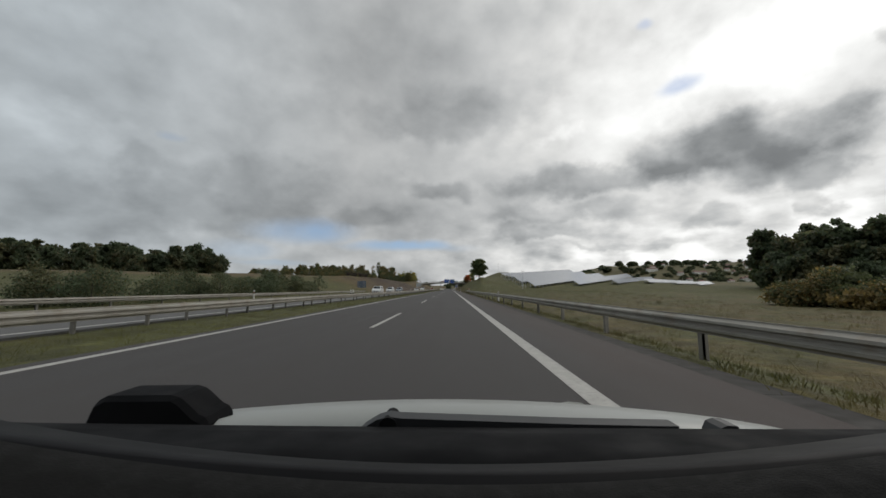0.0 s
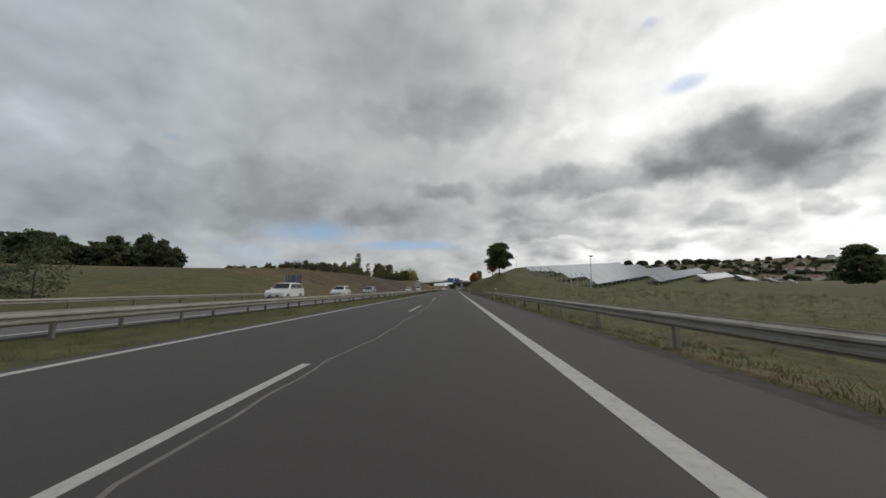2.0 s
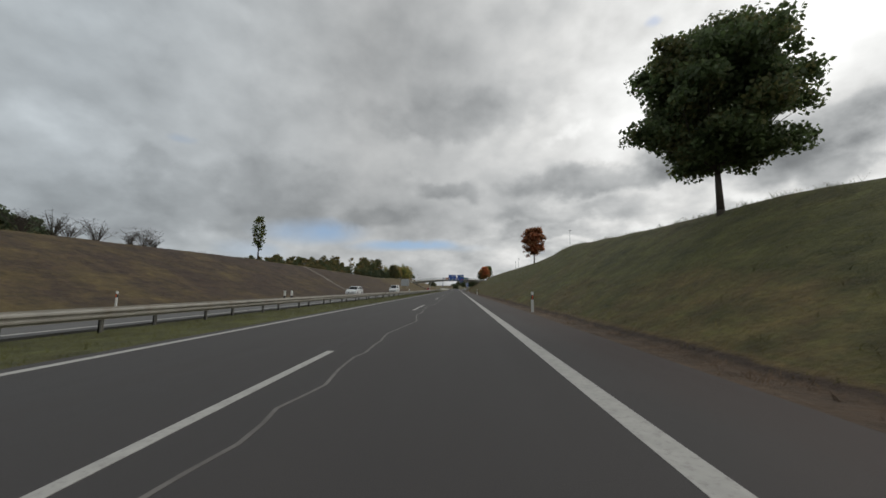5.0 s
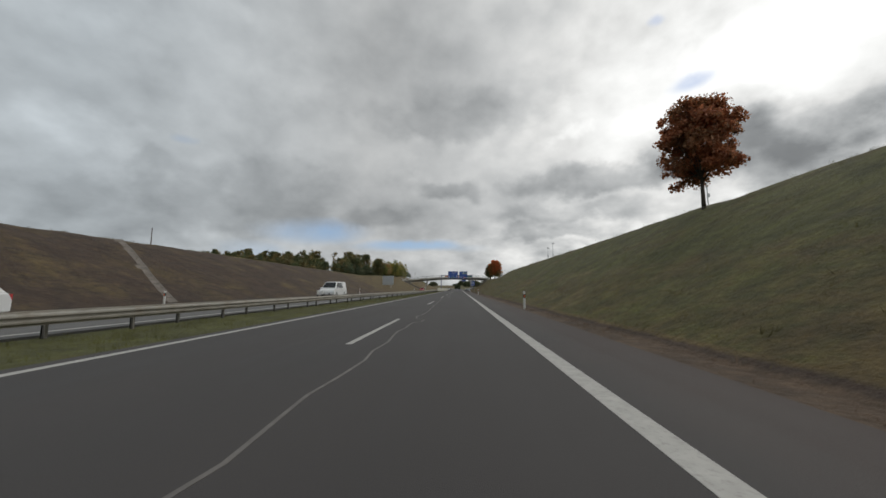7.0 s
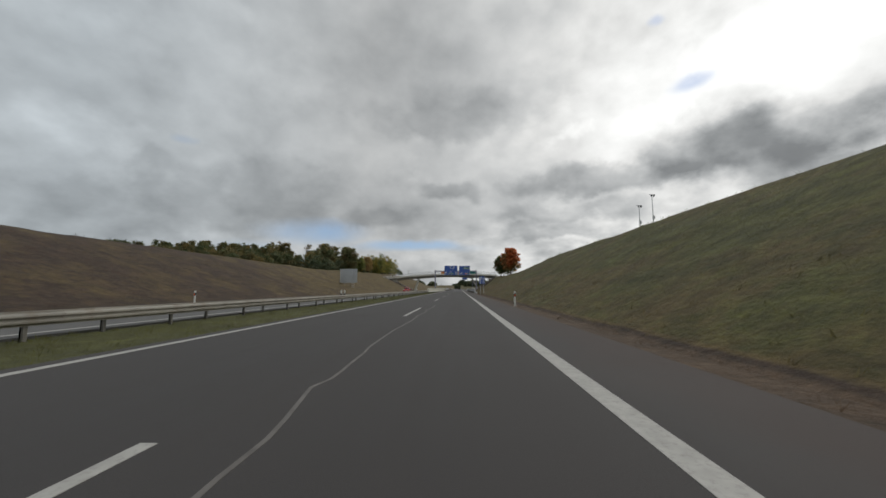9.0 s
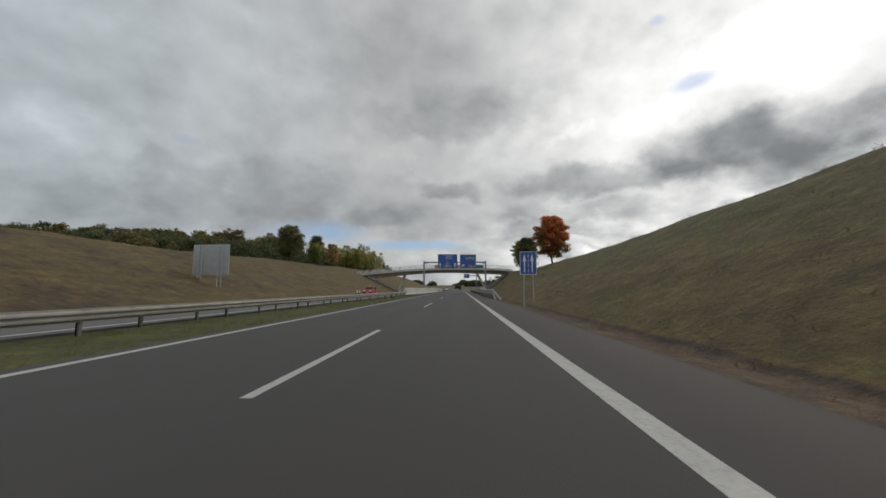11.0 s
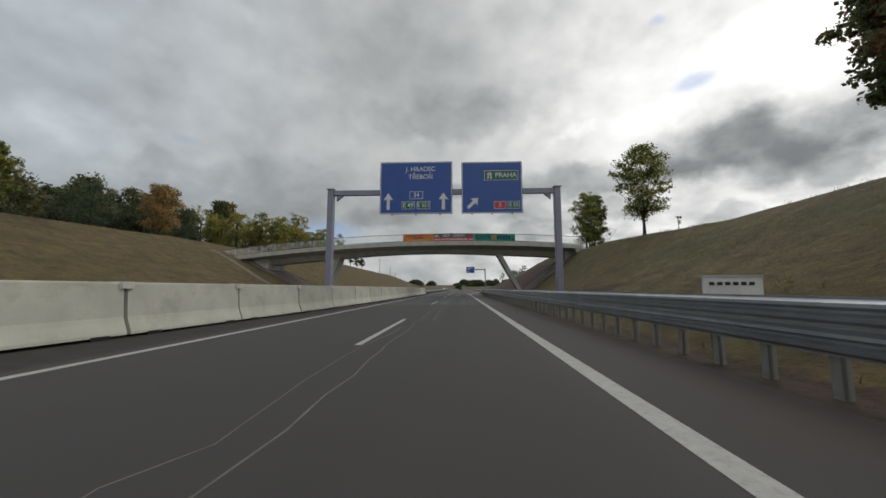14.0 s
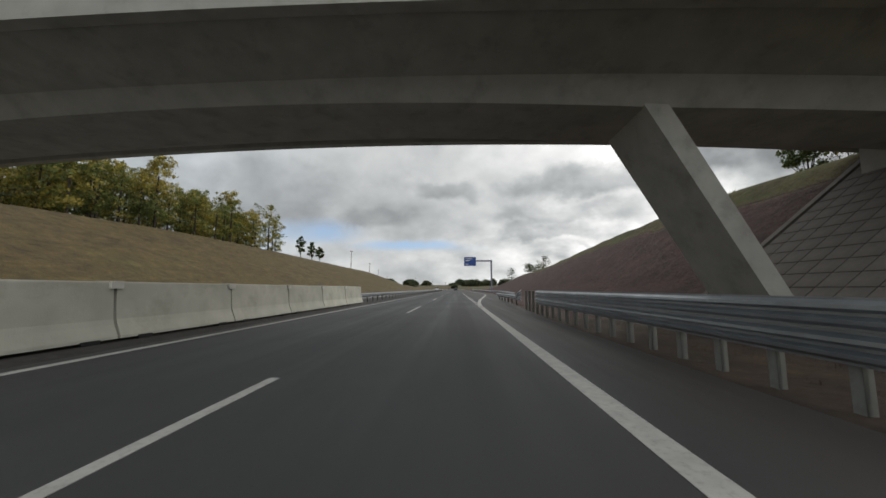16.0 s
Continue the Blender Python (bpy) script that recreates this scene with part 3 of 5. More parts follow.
def chute(x0, y0, x1, y1, w):
    """A stone drain down the bank, stone by stone."""
    c = empty("drain_chute")
    tagged(c, "pale stone drain running down the bank", "drain", kind="structure")
    n = 16
    for i in range(n):
        p = []
        for k in (i + 0.04, i + 0.96):
            x, y = x0 + (x1 - x0) * k / n, y0 + (y1 - y0) * k / n
            p.append((x, y, ground_z(x, y) + 0.03))
        Geo().sweep([(-w / 2, -0.2), (w / 2, -0.2), (w / 2, 0.05), (w / 4, 0.0), (-w / 4, 0.0), (-w / 2, 0.05)], p).ob("drain_stone", M_CHUTE, c)


chute(-21.3, 191, -36.5, 201.5, 0.8)
chute(-21.3, 372, -36.0, 377, 0.6)


# ---- grass tufts ----
def tufts(count, area, seed, height, side):
    """Tufts of thin blades; side: -1 where they lean over the road from its right, 1 from its left."""
    rng = np.random.default_rng(seed)
    blades = []
    for _ in range(count):
        x, y = area(rng)
        if 296 < y < 395 and 3 < x < 4.4:
            continue
        z = ground_z(x, y) - 0.03
        h = height * rng.uniform(0.5, 1.5)
        for _ in range(7):
            a, lean = rng.uniform(0, 6.283), rng.uniform(0.2, 1.0)
            w = 0.006 + 0.008 * rng.random()
            ox, oy = x + rng.normal(0, 0.10), y + rng.normal(0, 0.10)
            b = rng.uniform(0, 6.283)
            cb, sb, hh = math.cos(b) * w, math.sin(b) * w, h * rng.uniform(0.6, 1.1)
            blades.append(((ox - sb, oy + cb, z), (ox + sb, oy - cb, z), (ox + math.cos(a) * lean * hh, oy + math.sin(a) * lean * hh, z + hh)))
    ob = quads_ob("grass_tufts", np.array(blades), M_BLADE, corners=3, facing=(0.5 * side, -0.6, 0.6), normal=(0.25 * side, -0.1, 1.0))
    return tagged(with_cover(ob), "tufts of long uneven autumn grass on the verge", "grass", kind="stuff")


def right_bank(rng):
    y = rng.uniform(-10, 400)
    return TOE_R - 0.4 + (abs(rng.normal(0, 0.42)) if rng.random() < 0.5 else rng.random()) * (station(y, RIGHT_X) + 1 - TOE_R), y


tufts(15000, right_bank, 11, 0.13, -1)
tufts(9000, lambda rng: (rng.uniform(-9.6, -6.25), rng.uniform(-5, 322)), 12, 0.12, 1)
tufts(5000, lambda rng: (rng.uniform(-41, -21), rng.uniform(20, 430)), 13, 0.25, 1)
tufts(3000, lambda rng: (station(0, RIGHT_X) + rng.uniform(0, 30), rng.uniform(5, 110)), 14, 0.3, -1)
tufts(1300, lambda rng: (lambda y: (station(y, RIGHT_X) + abs(rng.normal(0, 1.2)), y))(rng.uniform(125, 380)), 15, 0.20, -1)
tufts(900, lambda rng: (lambda y: (station(y, LEFT_X) - abs(rng.normal(0, 1.5)), y))(rng.uniform(100, 470)), 16, 0.22, 1)


# ---- guard rails ----
WAVE = [(0.0, 0.0), (0.0, 0.025), (-0.075, 0.065), (-0.08, 0.105), (-0.012, 0.140), (-0.012, 0.172), (-0.08, 0.207), (-0.075, 0.247), (0.0, 0.287), (0.0, 0.312)]


def w_profile(side):
    front = [(u * side, v) for u, v in WAVE]
    back = [(u * side + 0.012 * side, v) for u, v in reversed(WAVE)]
    return front + back if side > 0 else (front + back)[::-1]


def rail_ends(rail, profile, mat, pts):
    g = Geo().sweep([(u, v) for u, v in profile], pts)
    return g.ob("end_beam", mat, rail)


def guard_rail(x, y0, y1, side, low, mat, post_step, post_at, label, beams=(0.0,), spacer=0.10, post_bottom=-0.4, post_mat=None):
    """side +1: the face looks towards -x. low: height of the lowest beam's lower edge."""
    rail = empty("guard_rail", (x, y0, 0))
    tagged(rail, label, "guard rail", "guard rails along the motorway")
    prof = w_profile(side)
    top = low + beams[-1] + 0.312
    first = None
    n = int((y1 - y0) / 4)
    for b in beams:
        for i in range(n):
            if first is None:
                first = Geo().sweep(prof, [(0, -0.12, 0), (0, 4.0, 0)]).ob("beam", mat, rail)
                first.location = (0, 0, low + b)
            else:
                share("beam", first, (0.006 * (i % 2), 4.0 * i, low + b), rail)
    pg = Geo().box(0.0, 0.045, -0.06, 0.06, post_bottom - low, top - low - 0.04).box(-0.0, spacer, -0.06, -0.052, post_bottom - low, top - low - 0.04)
    pg.box(-spacer * 0.3 + 0.01, 0.02, -0.1, 0.1, 0.06, top - low - 0.06) if len(beams) == 1 else None
    post = None
    y = post_at
    while y < y1:
        if y >= y0:
            if post is None:
                post = pg.ob("post", post_mat or M_POST, rail)
                post.location = (0.02 * side + (0.03 if side > 0 else -0.08), y - y0, low)
            else:
                share("post", post, (post.location.x, y - y0, low), rail)
        y += post_step
    return rail


# right-hand rail up to the rising bank, with its long sunken end
r1 = guard_rail(4.42, -40, 96, 1, 0.32, M_STEEL_OLD, 4.0, -37.4, "weathered steel guard rail beside the hard shoulder")
rail_ends(r1, w_profile(1), M_STEEL_OLD, [(0, 136, 0.32), (0, 139, 0.25), (-0.1, 142, 0.08), (-0.2, 146, -0.12), (-0.25, 149, -0.24)])
# median rail, a beam on each side of the posts
guard_rail(-9.35, -40, 320, -1, 0.28, M_STEEL_OLD, 4.0, -36.8, "weathered double-sided steel guard rail in the grassy median")
guard_rail(-9.75, -40, 320, 1, 0.28, M_STEEL_OLD, 4.0, -38.8, "weathered steel guard rail facing the oncoming lanes", post_bottom=-0.3)
guard_rail(-20.9, -40, 88, -1, 0.30, M_STEEL_OLD, 4.0, -38.0, "weathered steel guard rail beyond the oncoming lanes")
# tall new rail towards the bridge: two beams
r2 = guard_rail(3.72, 300.6, 392, 1, 0.39, M_STEEL_NEW, 0.9, 300.7, "new galvanised steel guard rail with two stacked beams", beams=(0.0, 0.316), spacer=0.10, post_mat=M_POST_NEW)
rail_ends(r2, w_profile(1), M_STEEL_NEW, [(0.06, -2.7, -0.2), (0.05, -2.0, -0.01), (0.015, -0.5, 0.33), (0.01, -0.1, 0.39), (0.01, 0.2, 0.39)])
rail_ends(r2, w_profile(1), M_STEEL_NEW, [(0.35, -6.0, -0.26), (0.24, -4.4, 0.02), (0.12, -2.4, 0.36), (0.03, -0.6, 0.645), (0.01, -0.1, 0.706), (0.01, 0.2, 0.706)])
rail_ends(r2, w_profile(1), M_STEEL_NEW, [(0.01, 91.9, 0.706), (0.04, 92.6, 0.68), (0.22, 94.6, 0.47), (0.36, 96.0, 0.37)])
rail_ends(r2, w_profile(1), M_STEEL_NEW, [(0.01, 91.9, 0.39), (0.20, 94.0, 0.38), (0.42, 96.4, 0.36)])
guard_rail(4.15, 397, 409, 1, 0.36, M_STEEL_NEW, 2.0, 397.5, "new galvanised steel guard rail set back behind the tall rail")
pts = [(wide(y) + 0.8, y, 0.36) for y in range(409, 560, 6)]
r4 = empty("guard_rail", (0, 0, 0))
tagged(r4, "galvanised steel guard rail along the exit lane", "guard rail", "guard rails along the motorway")
Geo().sweep(w_profile(1), pts).ob("beam", M_STEEL_NEW, r4)
fp = Geo().box(-0.02, 0.05, -0.06, 0.06, -0.4, 0.62).ob("post", M_POST, r4)
fp.location = (wide(409) + 0.85, 409.2, 0)
for i in range(1, 70):
    y = 409.2 + 2 * i
    share("post", fp, (wide(y) + 0.85, y, 0), r4)
guard_rail(-7.4, 399.5, 560, -1, 0.42, M_STEEL_NEW, 2.0, 400.0, "galvanised steel guard rail in the median past the bridge")


# ---- precast concrete barrier ----
def barrier_block():
    e = empty("concrete_barrier")
    tagged(e, "light grey precast concrete barrier block in the median", "barrier", "row of concrete barrier blocks")
    half = [(0.30, 0.0), (0.295, 0.06), (0.20, 0.29), (0.165, 0.40), (0.145, 0.60), (0.10, 1.17), (0.08, 1.20)]
    prof = [(-u, v) for u, v in half] + [(u, v) for u, v in reversed(half)]
    a = 0.035
    Geo().sweep(prof, [(0, a, 0.05), (0, 4 - a, 0.05)]).ob("block", M_CONC_BARRIER, e)
    # black boxes stand in for the shade inside the two lifting slots
    for y in (0.45, 3.2):
        Geo().box(-0.318, 0.318, y, y + 0.38, -0.06, 0.075).ob("foot", M_BLACK, e, "black box painted as a shaded lifting slot in the block's base")
    Geo().box(-0.17, 0.17, -0.15, 0.15, 1.10, 1.262, cut=0.015).ob("coupling_cap", M_CONC_CAP, e, "small coupling cap over the joint")
    return e


# the row leans in from the median towards the lane
BARRIER = [(319.7, -9.50), (327, -8.80), (336, -8.10), (344, -7.65), (352, -7.40), (420, -7.40)]


def barrier_pose(y, length):
    x0, x1 = station(y, BARRIER), station(y + length, BARRIER)
    return pose(x0, y, 0, 0, 0, -math.degrees(math.atan2(x1 - x0, length)))


blk = barrier_block()
blk.matrix_world = barrier_pose(323.3, 4)
for i in range(1, 19):
    copy_thing(blk, barrier_pose(323.3 + 4 * i, 4))
endb = empty("concrete_barrier", (0, 0, 0))
endb.matrix_world = barrier_pose(319.7, 3.6)
tagged(endb, "sloping precast concrete end block of the median barrier", "barrier", "row of concrete barrier blocks")
g = Geo()
half = [(0.30, 0.0), (0.295, 0.06), (0.20, 0.29), (0.165, 0.40), (0.145, 0.60), (0.10, 1.17), (0.08, 1.20)]
prof = [(-u, v) for u, v in half] + [(u, v) for u, v in reversed(half)]
for y, k in ((0.0, 0.62), (0.85, 1.0), (3.58, 1.0)):
    g.v += [Vector((u, y, v * k + 0.05)) for u, v in prof]
m = len(prof)
g.f += [[i * m + j, i * m + (j + 1) % m, (i + 1) * m + (j + 1) % m, (i + 1) * m + j] for i in range(2) for j in range(m)]
g.f += [[j for j in range(m)][::-1], [2 * m + j for j in range(m)]]
g.ob("block", M_CONC_BARRIER, endb)
Geo().box(0.17, 0.215, 0.12, 0.62, 0.42, 0.80, cut=0.01).ob("connector_plate", M_STEEL_NEW, endb, "bolted steel plate that ties the rail to the block")
for by in (0.22, 0.38, 0.54):
    for bz in (0.50, 0.61, 0.72):
        Geo().tube((0.21, by, bz), (0.232, by, bz), 0.016, 0.016, 6).ob("bolt", M_POST, endb)
Geo().box(-0.05, 0.19, -0.9, 0.16, 0.30, 0.60, cut=0.02).ob("rail_shoe", M_STEEL_NEW, endb, "galvanised rail end piece")
strip = Geo().box(-10.3, ROAD_L + 0.02, 319, 420, -0.3, -0.012).ob("median_paving", simple("dirty_asphalt", (0.027, 0.024, 0.022), 0.95, vary=0.35, scale=2.5, rough_bump=0.6, bscale=60, stain=(0.06, 0.055, 0.045), stain_amt=0.5, stain_scale=9))
tagged(strip, "dark dirty asphalt strip under the concrete barrier", "pavement", kind="structure")
stripe = Geo().box(-10.3, ROAD_L + 0.02, 420, 1500, -0.3, -0.012).ob("median_paving", M_ASPHALT)
tagged(stripe, "dark asphalt strip under the median rail", "pavement", kind="structure")


# ---- trees ----
def leaf_cloud(rng, centres, radii, per, size, heart):
    """Leaf quads in clumps, and the way each one turns: mostly out of the crown, each a little otherwise."""
    out, ways = [], []
    for (c, r) in zip(centres, radii):
        n = max(int(per * (r * r)), 8)
        d = rng.normal(size=(n, 3))
        d /= np.linalg.norm(d, axis=1)[:, None]
        p = np.array(c) + d * np.array([1.0, 1.0, 0.7]) * (r * rng.uniform(0.05, 1.3, n) ** 0.8)[:, None]
        a = rng.normal(size=(n, 3))
        a /= np.linalg.norm(a, axis=1)[:, None]
        b = np.cross(a, rng.normal(size=(n, 3)))
        b /= np.linalg.norm(b, axis=1)[:, None]
        s = (size * rng.uniform(0.5, 1.25, n))[:, None]
        out.append(np.stack([p - a * s, p - b * s * 0.72, p + a * s, p + b * s * 0.72], axis=1))
        o = p - np.array(heart)
        o /= np.linalg.norm(o, axis=1)[:, None] + 1e-6
        ways.append(d * 0.2 + o * 0.7 + np.array([0, 0, 0.4]) + rng.normal(0, 0.6, (n, 3)))
    return np.concatenate(out), np.concatenate(ways)


def crown_clumps(rng, h0, h1, width, n, shape="round", fat=1.25):
    """Clump centres and radii for a crown between two heights: sprays along boughs that reach unevenly far."""
    cs, rs = [], []
    hh = h1 - h0
    boughs = max(int(n / 9), 7)
    turn = rng.uniform(0, 6.28)
    for i in range(boughs):
        u = (i + 0.5) / boughs
        w = turn + 2.399963 * i + rng.normal(0, 0.2)
        q = min(max(u + rng.normal(0, 0.03), 0.0), 1.0)
        # half width of the crown at this height
        if shape == "egg":
            span = math.sin(math.pi * min(q * 0.78 + 0.22, 1.0)) ** 0.55
        elif shape == "tall":
            span = math.sin(math.pi * (q * 0.86 + 0.10)) ** 0.7
        else:
            span = math.sqrt(max(1 - ((q - 0.42) / (0.565 if q > 0.42 else 0.50)) ** 2, 0.0)) * 0.92 + 0.08
        span *= rng.uniform(0.76, 1.04) * width / 2
        for j in range(9):
            k = (0.25 + 0.75 * (j + rng.uniform(0, 1)) / 9)
            side = rng.normal(0, 0.10 * width * (1.1 - 0.5 * k))
            px = math.cos(w) * span * k - math.sin(w) * side
            py = math.sin(w) * span * k + math.cos(w) * side
            pz = h0 + hh * (0.05 + 0.90 * q) + hh * 0.05 * k * (1 if q > 0.3 else -0.6) + rng.normal(0, 0.055 * hh)
            cs.append((px, py, min(pz, h1 - 0.02 * hh)))
            rs.append(fat * rng.uniform(0.050, 0.105) * width * (1.15 - 0.45 * k) * (0.8 if shape == "tall" else 1))
    return cs, rs


def limbs(g, rng, start, ends, r):
    for e in ends:
        e, s = Vector(e), Vector(start) + Vector((0, 0, rng.uniform(-0.3, 0.5)))
        mid = s.lerp(e, 0.5) + Vector((rng.normal(0, 0.15), rng.normal(0, 0.15), -0.1))
        g.tube(s, mid, r, r * 0.6, 6).tube(mid, e, r * 0.6, r * 0.15, 5)


def tree(name, x, y, height, width, trunk, leaf, seed, label, clumps=46, per=95, size=0.085, shape="round", lean=0.0, z=None, radius=None):
    """A single tree: tapered trunk with limbs, and a crown of loose leaves."""
    rng = np.random.default_rng(seed)
    t = empty(name, (x, y, (ground_z(x, y) if z is None else z)))
    tagged(t, label, "tree")
    r = radius or 0.017 * height
    cs, rs = crown_clumps(rng, trunk * 1.15 + 0.2, height, width, int(clumps * 4.5), shape)
    g = Geo()
    fork = Vector((lean * 0.5, 0, trunk))
    g.tube((0, 0, -0.4), (0, 0, 0.15), r * 1.6, r * 1.1, 9).tube((0, 0, 0.1), fork, r * 1.1, r * 0.8, 9)
    g.tube(fork, (lean, 0, trunk + (height - trunk) * 0.6), r * 0.8, r * 0.25, 7)
    limbs(g, rng, fork + Vector((0, 0, 0.3)), cs[8::9], r * 0.30)
    g.ob("trunk", M_BARK, t, smooth=True)
    q, way = leaf_cloud(rng, cs, rs, per * 5.5, size * 1.2, (lean, 0, (trunk + height) / 2))
    quads_ob("crown", q, leaf, t, facing=way, normal=way)
    return t


tree("maple_tree", 10.65, 132.5, 7.6, 6.8, 1.6, L_DARK, 21, "dark green round-headed maple on the grassy bank", 60, 120)
tree("maple_tree", 14.75, 187, 6.7, 5.2, 1.6, L_RUST, 22, "young rust-red maple on the grassy bank", 48, 110)
tree("maple_tree", 15.2, 318.6, 7.7, 6.2, 1.2, L_RED, 23, "broad orange-red maple on the grassy bank", 64, 120, lean=-0.3)
tree("maple_tree", 14.7, 337.8, 7.2, 5.3, 1.4, L_REDGREEN, 24, "dense green maple turning red on the bank", 60, 125)
tree("ash_tree", 16.9, 361, 8.4, 5.6, 1.5, L_YELLOW, 25, "green and yellow young tree on the bank", 46, 38)
tree("lime_tree", 22.0, 391, 10.6, 6.0, 1.6, L_YELLOW, 26, "yellow-green thinning tree beside the bridge end", 44, 34)
tree("lime_tree", 24.4, 393.5, 10.4, 6.0, 1.6, L_GREEN, 27, "green tree beside the bridge end", 44, 95)
tree("poplar_tree", -36.5, 182, 8.0, 2.9, 1.7, L_GREEN, 28, "slim green tree alone on top of the bank", 42, 100, shape="tall")
tree("oak_tree", -39.8, 340, 8.2, 7.4, 1.0, L_OAK, 29, "dark green oak turning brown on top of the bank", 58, 55)
tree("lime_tree", -39.6, 354.2, 5.9, 4.4, 0.8, L_YELLOW, 30, "pale yellow-green tree on top of the bank", 40, 100)
tree("hornbeam_tree", -42.3, 374.8, 7.4, 5.6, 0.8, L_AMBER, 31, "thin brown-leaved tree on top of the bank", 44, 45)
tree("maple_tree", 24.6, 397, 5.5, 3.6, 0.4, L_GREEN, 32, "low green shrub-like tree behind the bank", 26, 80)


def bare_shrub(x, y, h, seed, label="leafless grey shrub on top of the bank"):
    rng = np.random.default_rng(seed)
    g = Geo()
    for _ in range(22):
        a, k = rng.uniform(0, 6.28), rng.uniform(0.1, 0.85)
        tip = Vector((math.cos(a) * h * k, math.sin(a) * h * k, h * rng.uniform(0.55, 1)))
        g.tube((0, 0, -0.2), tip * 0.5, 0.035, 0.02, 4).tube(tip * 0.5, tip, 0.02, 0.008, 3)
        for _ in range(14):
            s = tip * rng.uniform(0.3, 0.97)
            e = s + Vector((rng.normal(0, 0.4), rng.normal(0, 0.4), rng.uniform(0.0, 0.45))) * h * 0.3
            g.tube(s, e, 0.014, 0.006, 3)
    ob = g.ob("bare_shrub", M_BARK)
    ob.location = (x, y, ground_z(x, y))
    return tagged(ob, label, "shrub", "leafless shrubs on the bank")


for i in range(14):
    y = 129 + 2.5 * i
    x = station(y, LEFT_X) - 0.6 - 1.8 * math.sin(i * 2.3) ** 2
    bare_shrub(x, y, 1.5 + 1.1 * math.sin(i * 1.7) ** 2, 60 + i)
for i, (x, y, h) in enumerate(((25.6, 395, 4.2),)):
    bare_shrub(x, y, h, 90 + i)


def wood(name, spots, leaf, seed, label, per=16, size=0.55, bare=0.04, slim=0.25):
    """A stand of trees too far off to count."""
    rng = np.random.default_rng(seed)
    parts, ways, g = [], [], Geo()
    for x, y, h, w in spots:
        z = ground_z(x, y)
        cs, rs = crown_clumps(rng, h * bare, h * rng.uniform(0.85, 1.1), w, 100, "tall" if rng.random() < slim else "egg", 1.9 if bare < 0.1 else 1.4)
        q, way = leaf_cloud(rng, cs, rs, per * 2.6, size * 0.42 * w / 7, (0, 0, h * 0.4))
        parts.append(q + np.array([x, y, z]))
        ways.append(way)
        g.tube((x, y, z - 0.5), (x, y, z + h * 0.7), 0.02 * h, 0.01 * h, 6)
    ways = np.concatenate(ways)
    ob = quads_ob(name, np.concatenate(parts), leaf, facing=ways, normal=ways)
    tagged(ob, label, "woodland", kind="stuff")
    g.ob("trunks", M_BARK, ob)
    return ob


rnd = random.Random(5)
wood("woodland", [(-160 - 60 * rnd.random() - 0.72 * i, 262 - 1.32 * i + rnd.uniform(-10, 10), 12 + 8 * rnd.random(), 9 + 5 * rnd.random()) for i in range(200)], L_WOOD, 41, "dark mixed woodland on the far field", 9, 0.9)
wood("woodland", [(-62 - 130 * rnd.random(), 330 + 105 * i / 150, 2.5 + 2.5 * rnd.random() + 13.5 * (i / 150) ** 1.1, 5 + 3 * rnd.random() + 2 * i / 150) for i in range(150)], L_WOODFALL, 42, "autumn woodland behind the bank", 14, 0.6)
wood("woodland", [(-43 - 16 * rnd.random(), 402 + 62 * rnd.random(), 7.5 + 4.5 * rnd.random(), 4.6 + 2.4 * rnd.random()) for i in range(84)], L_WOODYELLOW, 43, "yellowing woodland on the bank past the bridge", 24, 0.46, 0.10, 0.4)
wood("woodland", [(-45 - 20 * rnd.random(), 350 + 45 * rnd.random(), 4 + 3 * rnd.random(), 4.5 + 2 * rnd.random()) for i in range(30)], L_WOOD, 44, "dark shrubs and young trees behind the bank", 22, 0.4)
wood("woodland", [(119 + 70 * rnd.random(), 106 + 38 * rnd.random(), 17 + 9 * rnd.random() * (0.4 + i / 60), 11 + 4 * rnd.random()) for i in range(48)], L_WOOD, 45, "tall dark green trees beyond the field", 9, 0.8)
wood("woodland", [(38 + 34 * rnd.random(), 10 + 36 * rnd.random(), 1.6 + 2.4 * rnd.random(), 5 + 4 * rnd.random()) for i in range(40)], L_WOODFALL, 46, "bushes at the edge of the field", 22, 0.42)
wood("woodland", [(-24 - 9 * rnd.random(), 2 + 66 * rnd.random(), 1.7 + 1.3 * rnd.random(), 3 + 1.8 * rnd.random()) for i in range(54)], L_WOOD, 47, "dark hedge of low shrubs beyond the oncoming lanes", 30, 0.35)
wood("woodland", [(110 + 46 * rnd.random(), 96 + 34 * rnd.random(), 7 + 6 * rnd.random(), 10 + 4 * rnd.random()) for i in range(40)], L_WOOD, 52, "dark undergrowth in front of the tall trees", 12, 0.7)
tree("oak_tree", 198, 228, 19, 17, 0.8, L_DARK, 48, "lone dark oak in the field", 60, 9, 0.5)
wood("woodland", [(20 + 10 * rnd.random(), 470 + 40 * rnd.random(), 3 + 2 * rnd.random(), 4) for i in range(8)], L_WOOD, 49, "low trees behind the soil bank", 20, 0.4)
wood("woodland", [(rnd.uniform(-900, 1400), 1500 + 500 * rnd.random(), 14 + 6 * rnd.random(), 30 + 20 * rnd.random()) for i in range(90)], L_WOOD, 50, "far wooded ridge on the horizon", 3, 1.6)
for i, (x, y, h) in enumerate(((-47, 478, 7.5), (-46, 484, 6.5), (-45, 488, 5.5))):
    tree("pine_tree", x, y, h, 3.4, h * 0.26, L_DARK, 70 + i, "slim dark pine with a ragged crown on the bank", 22, 40, 0.16, shape="egg")


